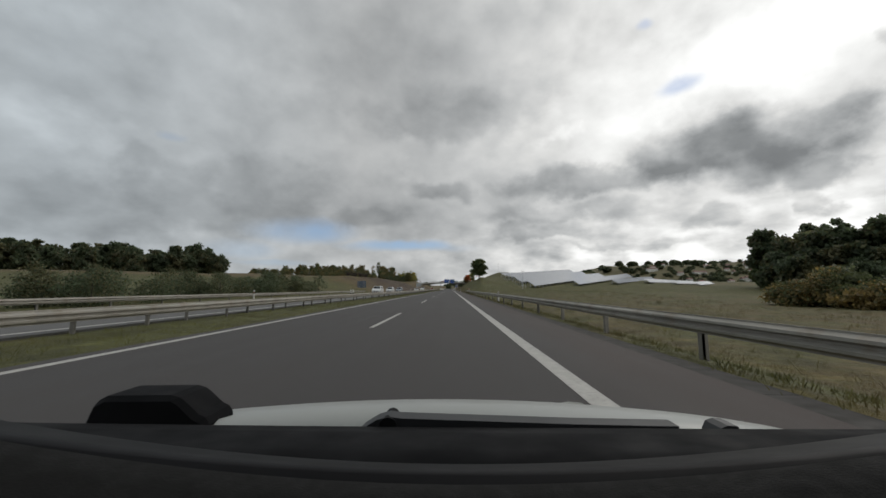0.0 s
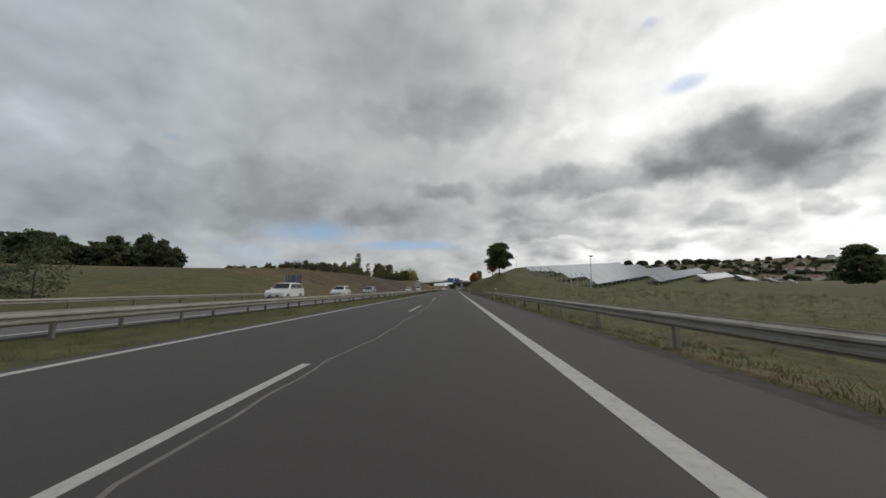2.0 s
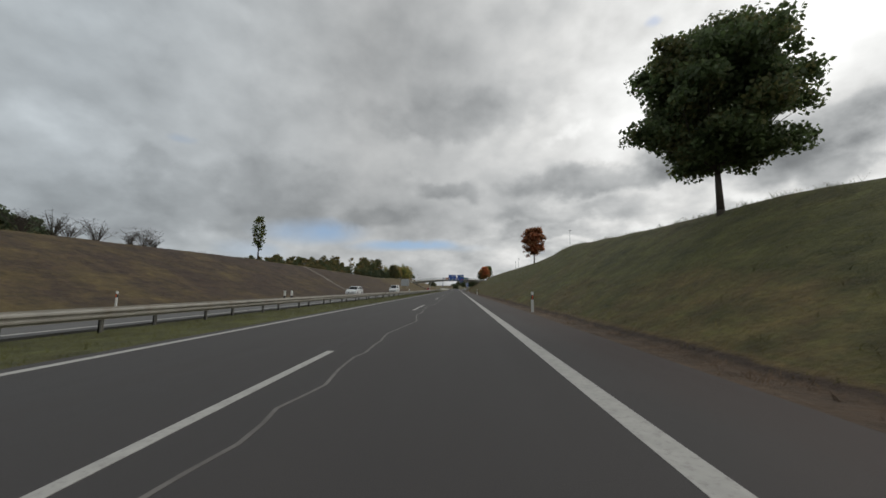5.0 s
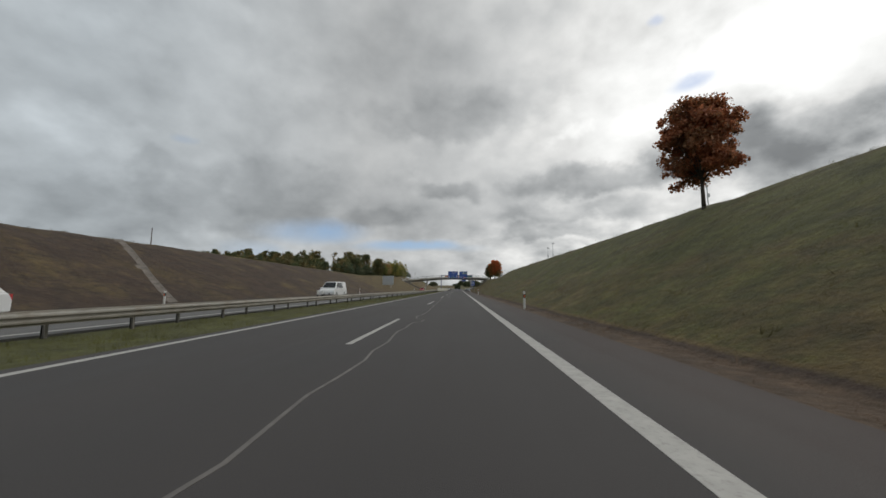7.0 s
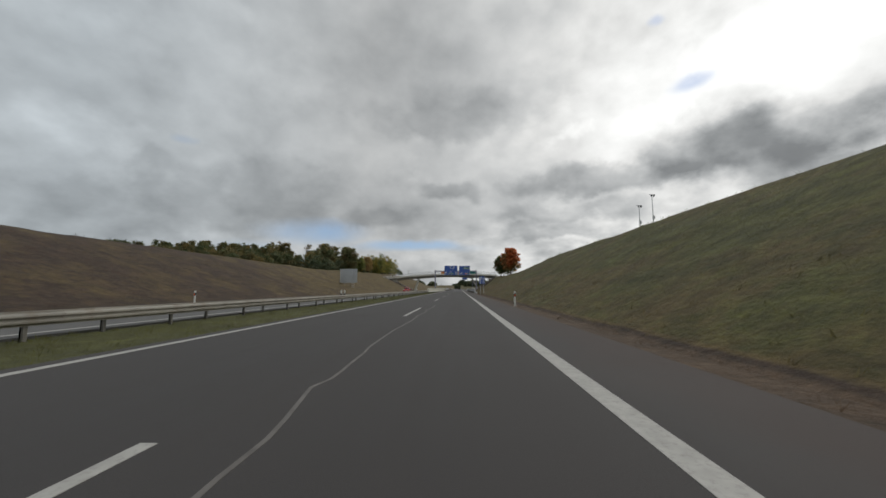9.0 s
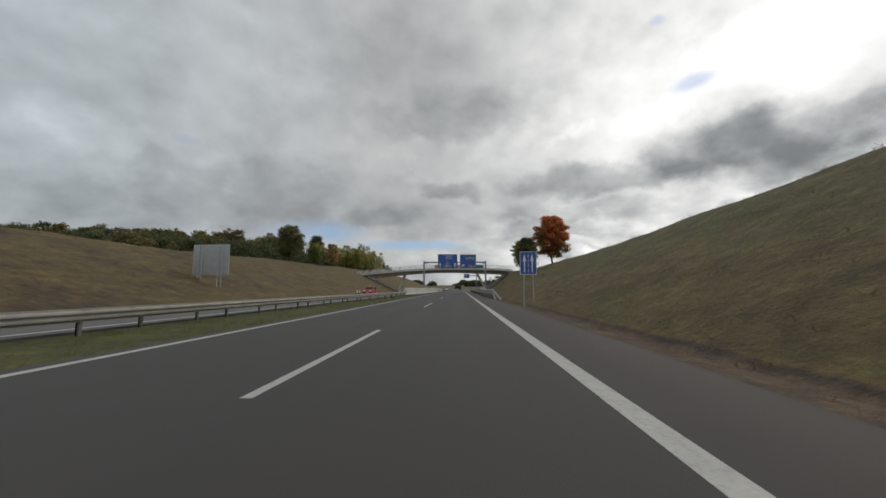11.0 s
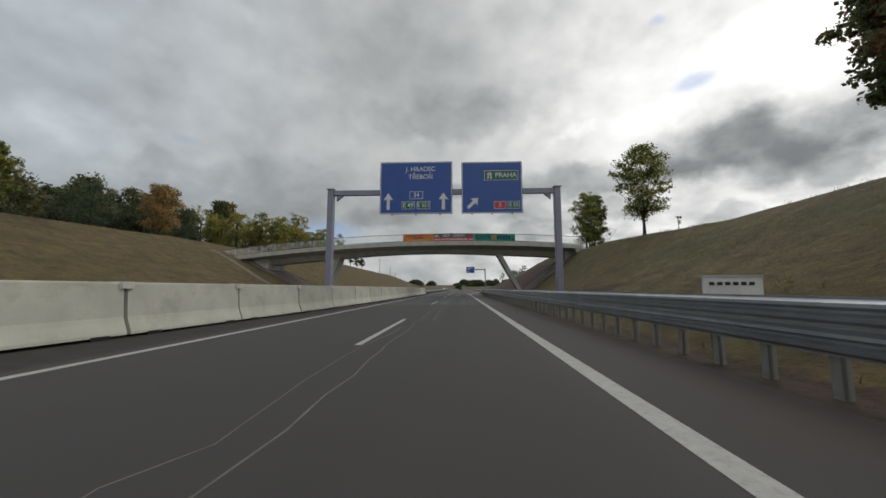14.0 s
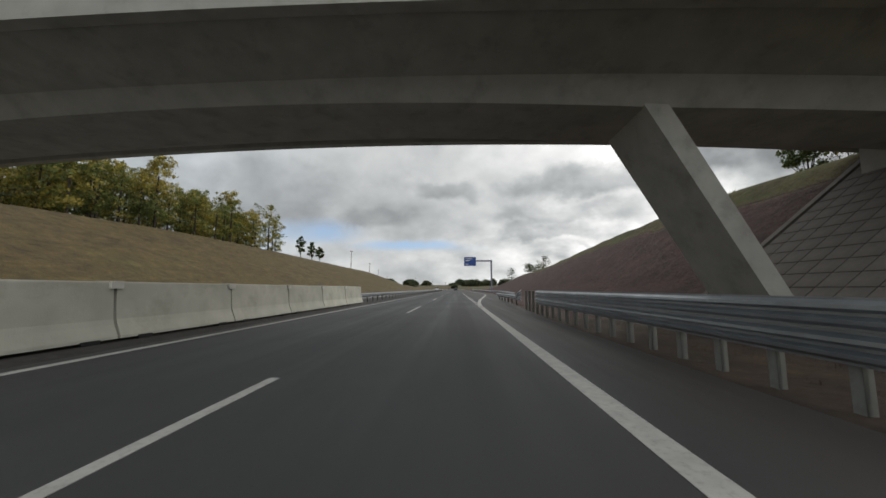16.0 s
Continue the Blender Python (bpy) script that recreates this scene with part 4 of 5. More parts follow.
# ---- village on the far ridge ----
def far_house(x, y, w, d, h, turn, label):
    e = empty("house", (x, y, ground_z(x, y)), turn)
    tagged(e, label, "house", "houses of the far village")
    Geo().box(-w / 2, w / 2, -d / 2, d / 2, -4, h).ob("wall", M_VILLAGE, e)
    Geo().prism([(-d / 2 - 0.5, h), (d / 2 + 0.5, h), (0, h + d * 0.42)], -w / 2 - 0.4, w / 2 + 0.4, "x").ob("roof", M_ROOF, e)
    for k in range(int(w / 4)):
        px = -w / 2 + 2 + 4 * k
        Geo().box(px - 0.6, px + 0.6, -d / 2 - 0.04, -d / 2 + 0.02, h * 0.45, h * 0.45 + 1.5).ob("window", M_GLASS, e)
    return e


M_VILLAGE = simple("pale_house_plaster", (0.62, 0.61, 0.57), 0.9, vary=0.1, scale=0.5)
M_ROOF = simple("grey_red_roof_tiles", (0.20, 0.12, 0.10), 0.85, vary=0.2, scale=0.6)
rnd = random.Random(15)
for i in range(60):
    a = radians(rnd.uniform(30, 52))
    r = rnd.uniform(1150, 1750)
    big = rnd.random() < 0.25
    far_house(r * math.sin(a), 60 + r * math.cos(a), rnd.uniform(28, 48) if big else rnd.uniform(10, 18), 11, rnd.uniform(6, 9), rnd.uniform(-0.6, 0.2), "long pale hall on the far ridge" if big else "small pale house with a dark roof on the far ridge")
wood("woodland", [(r * math.sin(a), 60 + r * math.cos(a), 7 + 4 * rnd.random(), 13 + 10 * rnd.random()) for a, r in ((radians(rnd.uniform(26, 58)), rnd.uniform(980, 1760)) for _ in range(420))], L_WOOD, 51, "dark tree belts round the far village", 1.2, 1.3)


# ---- solar field ----
def solar_table(x, y, length):
    """A long tilted table of panels on posts; it runs up the field away from the road."""
    z = ground_z(x, y)
    a = radians(47)
    t = empty("solar_table", (x, y, z), a - radians(90))
    tagged(t, "long tilted table of glossy solar panels on posts", "solar panels", "solar tables in the field")
    dz = (ground_z(x + math.cos(a) * length, y + math.sin(a) * length) - z) / length
    n = int(length / 5)
    for i in range(n):
        g = Geo()
        y0, y1 = 5.0 * i + 0.03, 5.0 * i + 4.97
        z0, z1 = dz * y0, dz * y1
        lowx, highx, lz, hz = 0.0, -2.6, 0.85, 2.4
        k = len(g.v)
        for (px, pz) in ((lowx, lz), (highx, hz), (highx, hz - 0.05), (lowx, lz - 0.05)):
            g.v += [Vector((px, y0, pz + z0)), Vector((px, y1, pz + z1))]
        for q in ((0, 2, 3, 1), (2, 4, 5, 3), (4, 6, 7, 5), (6, 0, 1, 7), (0, 6, 4, 2), (1, 3, 5, 7)):
            g.f.append([k + j for j in q])
        g.ob("panel", M_SOLAR, t)
        for px, pz in ((-0.4, 1.02), (-2.2, 2.1)):
            for py in (y0 + 0.9, y0 + 3.4):
                Geo().box(px - 0.05, px + 0.05, py, py + 0.1, -1.0 + z0, pz + dz * (py - y0) + z0).ob("post", M_SIGNBACK, t)
        Geo().tube((-2.5, y0 + 0.95, 2.26 + z0), (-0.1, y0 + 0.95, 0.84 + z0), 0.04, 0.04, 5).ob("rafter", M_SIGNBACK, t)
    return t


for x, y, l in ((27.1, 116, 60), (45.7, 128.6, 60), (65, 141.4, 55), (84.5, 154, 55), (104, 167, 50), (123, 180, 45), (24.3, 123.4, 55), (24.5, 133.8, 50), (24.6, 144.2, 50), (24.8, 154.6, 45), (25, 165, 40)):
    solar_table(x, y, l)


def fence_post(x, y):
    g = Geo()
    g.tube((0, 0, -0.4), (0, 0, 2.1), 0.04, 0.04, 6).tube((0, 0, 2.1), (-0.25, 0, 2.45), 0.04, 0.035, 6)
    ob = g.ob("fence_post", M_SIGNBACK)
    ob.location = (x, y, ground_z(x, y))
    return tagged(ob, "thin grey fence post with a bent top", "fence post", "fence posts round the solar field")


fp0 = fence_post(22.0, 106)
for i in range(1, 17):
    y = 106 + 3.2 * i
    x = 22.0 + 0.01 * i
    copy_thing(fp0, pose(x, y, ground_z(x, y)))


def camera_mast(x, y, h):
    m = empty("camera_mast", (x, y, ground_z(x, y)))
    tagged(m, "slim grey mast with small floodlight and camera head", "mast", "masts along the solar field")
    Geo().tube((0, 0, -0.3), (0, 0, h), 0.055, 0.04, 8).ob("pole", M_SIGNBACK, m)
    Geo().box(-0.28, 0.28, -0.04, 0.04, h - 0.02, h + 0.05).ob("arm", M_SIGNBACK, m)
    for px, w in ((-0.05, 0.05), (0.24, 0.07)):
        Geo().box(px - w, px + w, -0.12, 0.12, h - 0.12 - w, h + 0.03, cut=0.02).ob("head", M_BLACK, m)
    Geo().box(-0.12, 0.12, -0.2, -0.06, 0.9, 1.3).ob("box", M_SIGNBACK, m)
    return m


camera_mast(20.0, 100.2, 4.9)
camera_mast(27.2, 204.8, 5.0)
camera_mast(23.3, 255.2, 3.9)
camera_mast(22.4, 256.6, 3.2)
camera_mast(23, 366, 1.7)


# ---- signs ----
def sign_back(x, y, w, h, z0, yaw, label, face=None):
    s = empty("road_sign", (x, y, ground_z(x, y)), yaw)
    tagged(s, label, "road sign", "backs of large signs for the oncoming lanes")
    zb = z0 - s.location.z
    Geo().box(-w / 2, w / 2, 0.0, 0.04, zb, zb + h).ob("board", face or M_SIGNBACK, s)
    n = int(h / 0.28)
    for i in range(n):
        z = zb + 0.12 + i * (h - 0.2) / n
        Geo().box(-w / 2 + 0.02, w / 2 - 0.02, -0.05, 0.0, z, z + 0.05).ob("rib", face or M_SIGNBACK, s)
    for px in (-w * 0.28, w * 0.28):
        g = Geo()
        for dx in (-0.22, 0.22):
            g.tube((px + dx, -0.12, -0.4), (px + dx, -0.12, zb + h - 0.1), 0.035, 0.035, 6)
        z, k = 0.1, 1
        while z < zb:
            g.tube((px - 0.22 * k, -0.12, z), (px + 0.22 * k, -0.12, z + 0.4), 0.02, 0.02, 5)
            z, k = z + 0.4, -k
        g.ob("lattice_leg", M_SIGNBACK, s)
    return s


sign_back(-25.8, 294.5, 4.2, 3.2, 2.45, radians(-6), "large grey ribbed sign back on two lattice legs")
# this back's colour is darkened to stand for its backlit shade
sign_back(-25.4, 103, 2.6, 1.9, 1.35, radians(-6), "blue-grey ribbed sign back at the foot of the bank, coloured dark as if backlit", simple("blue_grey_backlit_sign_back", (0.10, 0.125, 0.165), 0.6, 0.1, vary=0.15))


def arrow_shape(mat, parent, x, z, h, w, angle=0.0, y=-0.012):
    pts = [(-0.16 * w, 0), (0.16 * w, 0), (0.16 * w, h * 0.62), (0.5 * w, h * 0.58), (0, h), (-0.5 * w, h * 0.58), (-0.16 * w, h * 0.62)]
    c, s = math.cos(angle), math.sin(angle)
    pts = [(x + u * c + v * s, z - u * s + v * c) for u, v in pts]
    g = Geo().prism(pts, y, y + 0.006)
    return g.ob("arrow", mat, parent)


def plate(name, mat, parent, x0, x1, z0, z1, y, border=0.03):
    """A bordered field on a sign."""
    Geo().box(x0, x1, y, y + 0.004, z0, z1).ob(name + "_border", M_WHITE, parent)
    return Geo().box(x0 + border, x1 - border, y - 0.005, y, z0 + border, z1 - border).ob(name, mat, parent)


def lane_sign(x, y, w, h, z0):
    s = empty("lane_sign", (x, y, ground_z(x, y)))
    tagged(s, "blue lane sign with two white arrows on posts", "road sign")
    zb = z0 - s.location.z
    Geo().box(-w / 2, w / 2, 0, 0.03, zb, zb + h).ob("board", M_SIGNBACK, s)
    plate("field", M_BLUE, s, -w / 2, w / 2, zb, zb + h, -0.005, 0.035)
    for px in (-0.24, 0.24):
        arrow_shape(M_WHITE, s, px * w / 1.05, zb + 0.16, h - 0.3, 0.24, y=-0.018)
    for i in range(4):
        Geo().box(-0.018, 0.018, -0.018, -0.011, zb + 0.18 + i * 0.32, zb + 0.36 + i * 0.32).ob("lane_mark", M_WHITE, s)
    for px in (-0.3, 0.3):
        Geo().tube((px, 0.07, -0.4), (px, 0.07, zb + h - 0.05), 0.04, 0.04, 8).ob("post", M_SIGNBACK, s)
    return s


lane_sign(4.4, 282.2, 1.08, 1.5, 2.0)

GY = 352.0
gantry = empty("sign_gantry", (0, GY, 0))
tagged(gantry, "grey-violet steel portal gantry over the carriageway", "gantry")
for x, foot in ((-9.42, 0.0), (6.55, -0.5)):
    col = Geo().box(x - 0.21, x + 0.21, -0.24, 0.24, foot - 0.2, 8.12, cut=0.03)
    col.ob("column", M_GANTRY, gantry)
    Geo().box(x - 0.27, x + 0.27, -0.3, 0.3, 8.12, 8.18).ob("cap", M_GANTRY, gantry)
    Geo().box(x - 0.42, x + 0.42, -0.45, 0.45, foot - 0.5, 0.12).ob("footing", M_CONC, gantry)
Geo().box(-9.2, 6.34, -0.17, 0.17, 7.72, 8.06).ob("beam", M_GANTRY, gantry)
for x in (-9.0, 6.1):
    Geo().prism([(x, 7.3), (x + (0.5 if x < 0 else -0.5), 7.72), (x, 7.72)], -0.1, 0.1).ob("gusset", M_GANTRY, gantry)


def direction_sign(x0, x1, z0, z1, label):
    s = empty("direction_sign", (0, GY - 0.34, 0.15))
    tagged(s, label, "road sign", "direction signs on the gantry")
    Geo().box(x0, x1, 0.0, 0.05, z0, z1).ob("board", M_SIGNBACK, s)
    Geo().box(x0, x1, -0.006, 0.0, z0, z1).ob("rim", M_BLACK, s)
    Geo().box(x0 + 0.03, x1 - 0.03, -0.011, -0.006, z0 + 0.03, z1 - 0.03).ob("border", M_WHITE, s)
    Geo().box(x0 + 0.075, x1 - 0.075, -0.016, -0.011, z0 + 0.075, z1 - 0.075).ob("field", M_BLUE, s)
    for i in range(3):
        x = x0 + (x1 - x0) * (0.17 + 0.33 * i)
        Geo().box(x - 0.04, x + 0.04, 0.05, 0.19, z0 - 0.06, z1 - 0.1).ob("bracket", M_GANTRY, s)
        Geo().tube((x, 0.02, z0 - 0.1), (x, 0.02, z0), 0.035, 0.035, 6).ob("bracket_foot", M_BLACK, s)
    return s


YS = -0.02
sl = direction_sign(-5.82, -0.72, 6.12, 9.86, "blue overhead sign for the straight-on lanes with white lettering")
text("lettering", "J. HRADEC", 0.46, M_WHITE, sl, (-2.95, YS, 9.32), 0.97)
text("lettering", "TŘEBOŇ", 0.46, M_WHITE, sl, (-2.95, YS, 8.76), 0.97)
arrow_shape(M_WHITE, sl, -5.22, 6.42, 1.2, 0.68, y=-0.02)
arrow_shape(M_WHITE, sl, -1.35, 6.42, 1.2, 0.68, y=-0.02)
plate("route_plate", M_BLUE, sl, -3.72, -2.78, 7.18, 7.72, -0.021)
text("lettering", "34", 0.44, M_WHITE, sl, (-3.25, -0.032, 7.45))
plate("route_plate", M_SIGNGREEN, sl, -4.27, -3.35, 6.46, 7.0, -0.021)
text("lettering", "E 49", 0.44, M_WHITE, sl, (-3.81, -0.032, 6.73), 0.95)
plate("route_plate", M_SIGNGREEN, sl, -3.2, -2.28, 6.46, 7.0, -0.021)
text("lettering", "E 551", 0.42, M_WHITE, sl, (-2.74, -0.032, 6.73), 0.9)
sr = direction_sign(-0.08, 4.12, 6.12, 9.78, "blue overhead exit sign with a green motorway field")
plate("motorway_plate", M_SIGNGREEN, sr, 1.5, 3.85, 8.45, 9.15, -0.021)
text("lettering", "PRAHA", 0.47, M_WHITE, sr, (3.0, -0.032, 8.8))
for sgn in (-1, 1):
    Geo().prism([(1.87 + sgn * 0.06, 8.54), (1.87 + sgn * 0.17, 8.54), (1.87 + sgn * 0.08, 9.05), (1.87 + sgn * 0.03, 9.05)], -0.032, -0.026).ob("motorway_symbol", M_WHITE, sr)
Geo().box(1.66, 2.08, -0.034, -0.028, 8.86, 8.91).ob("motorway_symbol", M_WHITE, sr)
arrow_shape(M_WHITE, sr, 0.35, 6.5, 1.0, 0.68, radians(45), y=-0.02)
plate("route_plate", M_SIGNRED, sr, 2.15, 2.98, 6.42, 6.95, -0.021)
text("lettering", "3", 0.42, M_WHITE, sr, (2.56, -0.032, 6.69))
plate("route_plate", M_SIGNGREEN, sr, 3.1, 3.92, 6.42, 6.95, -0.021)
text("lettering", "E 55", 0.40, M_WHITE, sr, (3.51, -0.032, 6.69), 0.92)

g2 = empty("sign_gantry", (0, 470, 0))
tagged(g2, "grey cantilever sign gantry far ahead", "gantry")
Geo().box(9.3, 9.75, -0.22, 0.22, -0.3, 8.9, cut=0.03).ob("column", M_GANTRY, g2)
Geo().box(3.0, 9.5, -0.15, 0.15, 8.4, 8.8).ob("beam", M_GANTRY, g2)
s2 = empty("direction_sign", (0, 469.7, 0))
tagged(s2, "blue direction sign on the far cantilever gantry", "road sign")
Geo().box(2.1, 5.4, 0, 0.05, 7.2, 9.7).ob("board", M_SIGNBACK, s2)
plate("field", M_BLUE, s2, 2.1, 5.4, 7.2, 9.7, -0.006, 0.08)
for z, w in ((9.1, 1.8), (8.6, 1.2), (7.6, 0.9)):
    Geo().box(2.5, 2.5 + w, -0.02, -0.011, z, z + 0.22).ob("writing_bar", M_WHITE, s2)


# ---- marker posts ----
def delineator(x, y):
    d = empty("delineator_post", (x, y, ground_z(x, y)))
    tagged(d, "white plastic roadside marker post with a black band", "marker post", "marker posts along the motorway")
    Geo().box(-0.06, 0.06, -0.05, 0.05, -0.2, 0.62, cut=0.025).ob("shaft", M_PLASTIC, d)
    Geo().box(-0.062, 0.062, -0.052, 0.052, 0.62, 0.84, cut=0.025).ob("band", M_BLACK, d)
    Geo().box(-0.025, 0.025, -0.06, -0.05, 0.65, 0.81).ob("reflector", M_REFLECT, d)
    Geo().box(-0.06, 0.06, -0.05, 0.05, 0.84, 1.0, cut=0.025).ob("head", M_PLASTIC, d)
    return d


dl = delineator(3.75, 136)
for x, y in ((3.75, 186.2), (3.7, 236), (4.75, 35.5), (-20.6, 37.6), (-20.6, 139), (-20.6, 189.5), (-20.6, 239)):
    copy_thing(dl, pose(x, y, ground_z(x, y)))
rm = empty("rail_marker", (-9.55, 34.6, 0))
tagged(rm, "short white marker with a black foot on the median rail", "rail marker", "markers on the median rail")
Geo().box(-0.055, 0.055, -0.04, 0.04, 0.70, 0.98, cut=0.02).ob("head", M_PLASTIC, rm)
Geo().box(-0.057, 0.057, -0.042, 0.042, 0.45, 0.70, cut=0.02).ob("band", M_BLACK, rm)
Geo().box(-0.15, 0.15, -0.03, 0.03, 0.40, 0.46).ob("bracket", M_POST, rm)
for y in (34.6, 137.6, 189.1, 240.6, 291.6):
    for k in (0, 0.85):
        if y + k > 34.7:
            copy_thing(rm, pose(-9.55, y + k, 0))

tall = empty("delineator_post", (4.55, 86.9, 0.1))
tagged(tall, "white marker post with two orange reflectors behind the rail", "marker post")
Geo().box(-0.058, 0.058, -0.045, 0.045, 0.52, 1.05, cut=0.025).ob("shaft", M_PLASTIC, tall)
Geo().box(-0.02, 0.02, -0.03, 0.03, -0.4, 0.56).ob("stake", M_POST, tall)
for z in (0.70, 0.80):
    Geo().box(0.0, 0.06, -0.062, -0.05, z, z + 0.085).ob("reflector", M_REFLECT, tall)
Geo().box(-0.064, 0.0, -0.056, -0.048, 0.68, 0.90).ob("band", M_BLACK, tall)
tall.rotation_euler = (0, radians(-4), 0)

cab = empty("notice_board", (4.75, 334.0, ground_z(4.75, 334.0)))
tagged(cab, "low white notice board on two short legs behind the rail", "notice board")
zc = -cab.location.z
Geo().box(-0.52, 0.52, -0.02, 0.02, zc + 0.98, zc + 1.30).ob("board", M_PLASTIC, cab)
Geo().box(-0.54, 0.54, -0.03, 0.03, zc + 1.30, zc + 1.34).ob("top_edge", M_SIGNBACK, cab)
for i in range(6):
    Geo().box(-0.42 + 0.14 * i, -0.33 + 0.14 * i, -0.028, -0.02, zc + 1.16, zc + 1.22).ob("writing_bar", M_BLACK, cab)
for px in (-0.4, 0.4):
    Geo().tube((px, 0.04, -0.3), (px, 0.04, zc + 1.25), 0.03, 0.03, 6).ob("leg", M_POST, cab)


km = empty("distance_plate", (4.6, 101.0, ground_z(4.6, 101.0)))
tagged(km, "small orange distance plate on a thin post", "distance plate")
Geo().tube((0, 0.03, -0.3), (0, 0.03, 1.25 - km.location.z), 0.018, 0.018, 6).ob("post", M_POST, km)
Geo().box(-0.105, 0.105, 0.0, 0.012, 1.15 - km.location.z, 1.33 - km.location.z, cut=0.004).ob("plate", simple("plate_orange", (0.34, 0.17, 0.03), 0.5, vary=0.06), km)
for px in (-0.05, 0.04):
    Geo().box(px - 0.016, px + 0.016, -0.006, 0.0, 1.19 - km.location.z, 1.29 - km.location.z).ob("writing_bar", M_BLACK, km)


# ---- bridge ----
BY0, BY1 = 379.0, 387.0


def deck_z(x):
    """Top of the edge beam."""
    return 8.0 - 0.0019 * (x + 1) ** 2


bridge = empty("road_bridge", (0, BY0, 0))
tagged(bridge, "grey concrete overpass on slanting legs with banners on its railing", "bridge")
XS = [-42 + 2.0 * i for i in range(30)] + [17.4]


def long_part(name, section, mat, xs=XS, label=""):
    """section(x): (y, z) points; drawn along x."""
    g = Geo()
    k = len(section(0))
    for x in xs:
        g.v += [Vector((x, y, z)) for y, z in section(x)]
    for i in range(len(xs) - 1):
        for j in range(k):
            a, b = i * k + j, i * k + (j + 1) % k
            g.f.append([a, a + k, b + k, b])
    g.f += [[j for j in range(k)], [(len(xs) - 1) * k + j for j in range(k)][::-1]]
    return g.ob(name, mat, bridge, label)


def girder_depth(x):
    return 1.45 + 0.25 * min(abs(x + 7.4) / 13, 1) ** 2


long_part("edge_beam", lambda x: [(0, deck_z(x)), (0.5, deck_z(x)), (0.5, deck_z(x) - 0.35), (0.35, deck_z(x) - 0.62), (0, deck_z(x) - 0.62)], M_CONC)
long_part("edge_beam", lambda x: [(7.5, deck_z(x)), (8.0, deck_z(x)), (8.0, deck_z(x) - 0.62), (7.65, deck_z(x) - 0.62), (7.5, deck_z(x) - 0.35)], M_CONC)
long_part("deck", lambda x: [(0.5, deck_z(x) - 0.06), (7.5, deck_z(x) - 0.06), (7.5, deck_z(x) - 0.5), (5.7, deck_z(x) - 1.0), (5.2, deck_z(x) - girder_depth(x)), (2.7, deck_z(x) - girder_depth(x)), (2.2, deck_z(x) - 1.0), (0.5, deck_z(x) - 0.5)], M_CONC)


def leg(x_top, x_foot):
    g = Geo()
    zt = deck_z(x_top) - girder_depth(x_top) + 0.1
    w0, w1 = 0.34, 0.30
    for z, x, w, y0, y1 in ((zt, x_top, w0, 2.65, 5.15), (-0.6, x_foot, w1, 2.75, 5.0)):
        g.v += [Vector((x - w, y0, z)), Vector((x + w, y0, z)), Vector((x + w, y1, z)), Vector((x - w, y1, z))]
    for i in range(4):
        j = (i + 1) % 4
        g.f.append([i, j, 4 + j, 4 + i][::-1])
    g.f += [[0, 1, 2, 3], [7, 6, 5, 4]]
    return g.ob("leg", M_CONC, bridge)


leg(5.7, 9.5)
leg(-19.2, -21.4)


def abutment(x0, x1):
    za = deck_z((x0 + x1) / 2)
    Geo().box(min(x0, x1), max(x0, x1), 1.6, 6.4, za - 4.2, za - 0.4).ob("abutment", M_CONC, bridge)
    s = 1 if x0 > 0 else -1
    Geo().prism([(x1 - s * 2.2, za - 0.62), (x1, za - 0.62), (x1, za - 1.9), (x1 - s * 1.9, za - 1.3)], 0.15, 0.55).ob("wing_wall", M_CONC, bridge)


abutment(15.2, 18.4)
abutment(-29.5, -38.5)


def slope_paving(x_foot, z_foot, x_top, z_top):
    p = empty("slope_paving", (0, BY0, 0))
    tagged(p, "dark block paving on the slope under the bridge", "paving", kind="structure")
    n = 14
    a, b = Vector((x_foot, 0, z_foot)), Vector((x_top, 0, z_top))
    first = None
    d = (b - a) / n
    up = Vector((-d.z, 0, d.x)).normalized() * (1 if d.x > 0 else -1)
    for i in range(n):
        for j in range(8):
            q = a + d * i
            g = Geo()
            s = [q + d * 0.03, q + d * 0.97]
            y0, y1 = 1.0 + 0.75 * j + 0.02, 1.0 + 0.75 * (j + 1) - 0.02
            if first is None:
                c = q
                for t in (s[0], s[1]):
                    for yy in (y0, y1):
                        g.v += [Vector((t.x, yy, t.z)) - c - Vector((0, 1.0, 0)) + up * 0.08, Vector((t.x, yy, t.z)) - c - Vector((0, 1.0, 0)) - up * 0.1]
                for f in ((0, 2, 6, 4), (1, 5, 7, 3), (0, 1, 3, 2), (4, 6, 7, 5), (0, 4, 5, 1), (2, 3, 7, 6)):
                    g.f.append(list(f))
                first = g.ob("paving_block", M_PAVING, p)
                first.location = c + Vector((0, 1.0, 0))
            else:
                share("paving_block", first, q + Vector((0, 1.0 + 0.75 * j, 0)), p)
    for y0 in (0.7, 7.05):
        g = Geo()
        for t in (a, b):
            g.v += [Vector((t.x, y0, t.z)) + up * 0.14, Vector((t.x, y0 + 0.28, t.z)) + up * 0.14, Vector((t.x, y0 + 0.28, t.z)) - up * 0.2, Vector((t.x, y0, t.z)) - up * 0.2]
        g.f += [[0, 1, 5, 4], [1, 2, 6, 5], [2, 3, 7, 6], [3, 0, 4, 7], [3, 2, 1, 0], [4, 5, 6, 7]]
        g.ob("kerb", M_PAVING, p)


slope_paving(9.6, ground_z(9.6, 383) + 0.12, 16.6, ground_z(16.6, 383) + 0.12)
slope_paving(-22.0, ground_z(-22.0, 383) + 0.12, -35.0, ground_z(-35.0, 383) + 0.12)


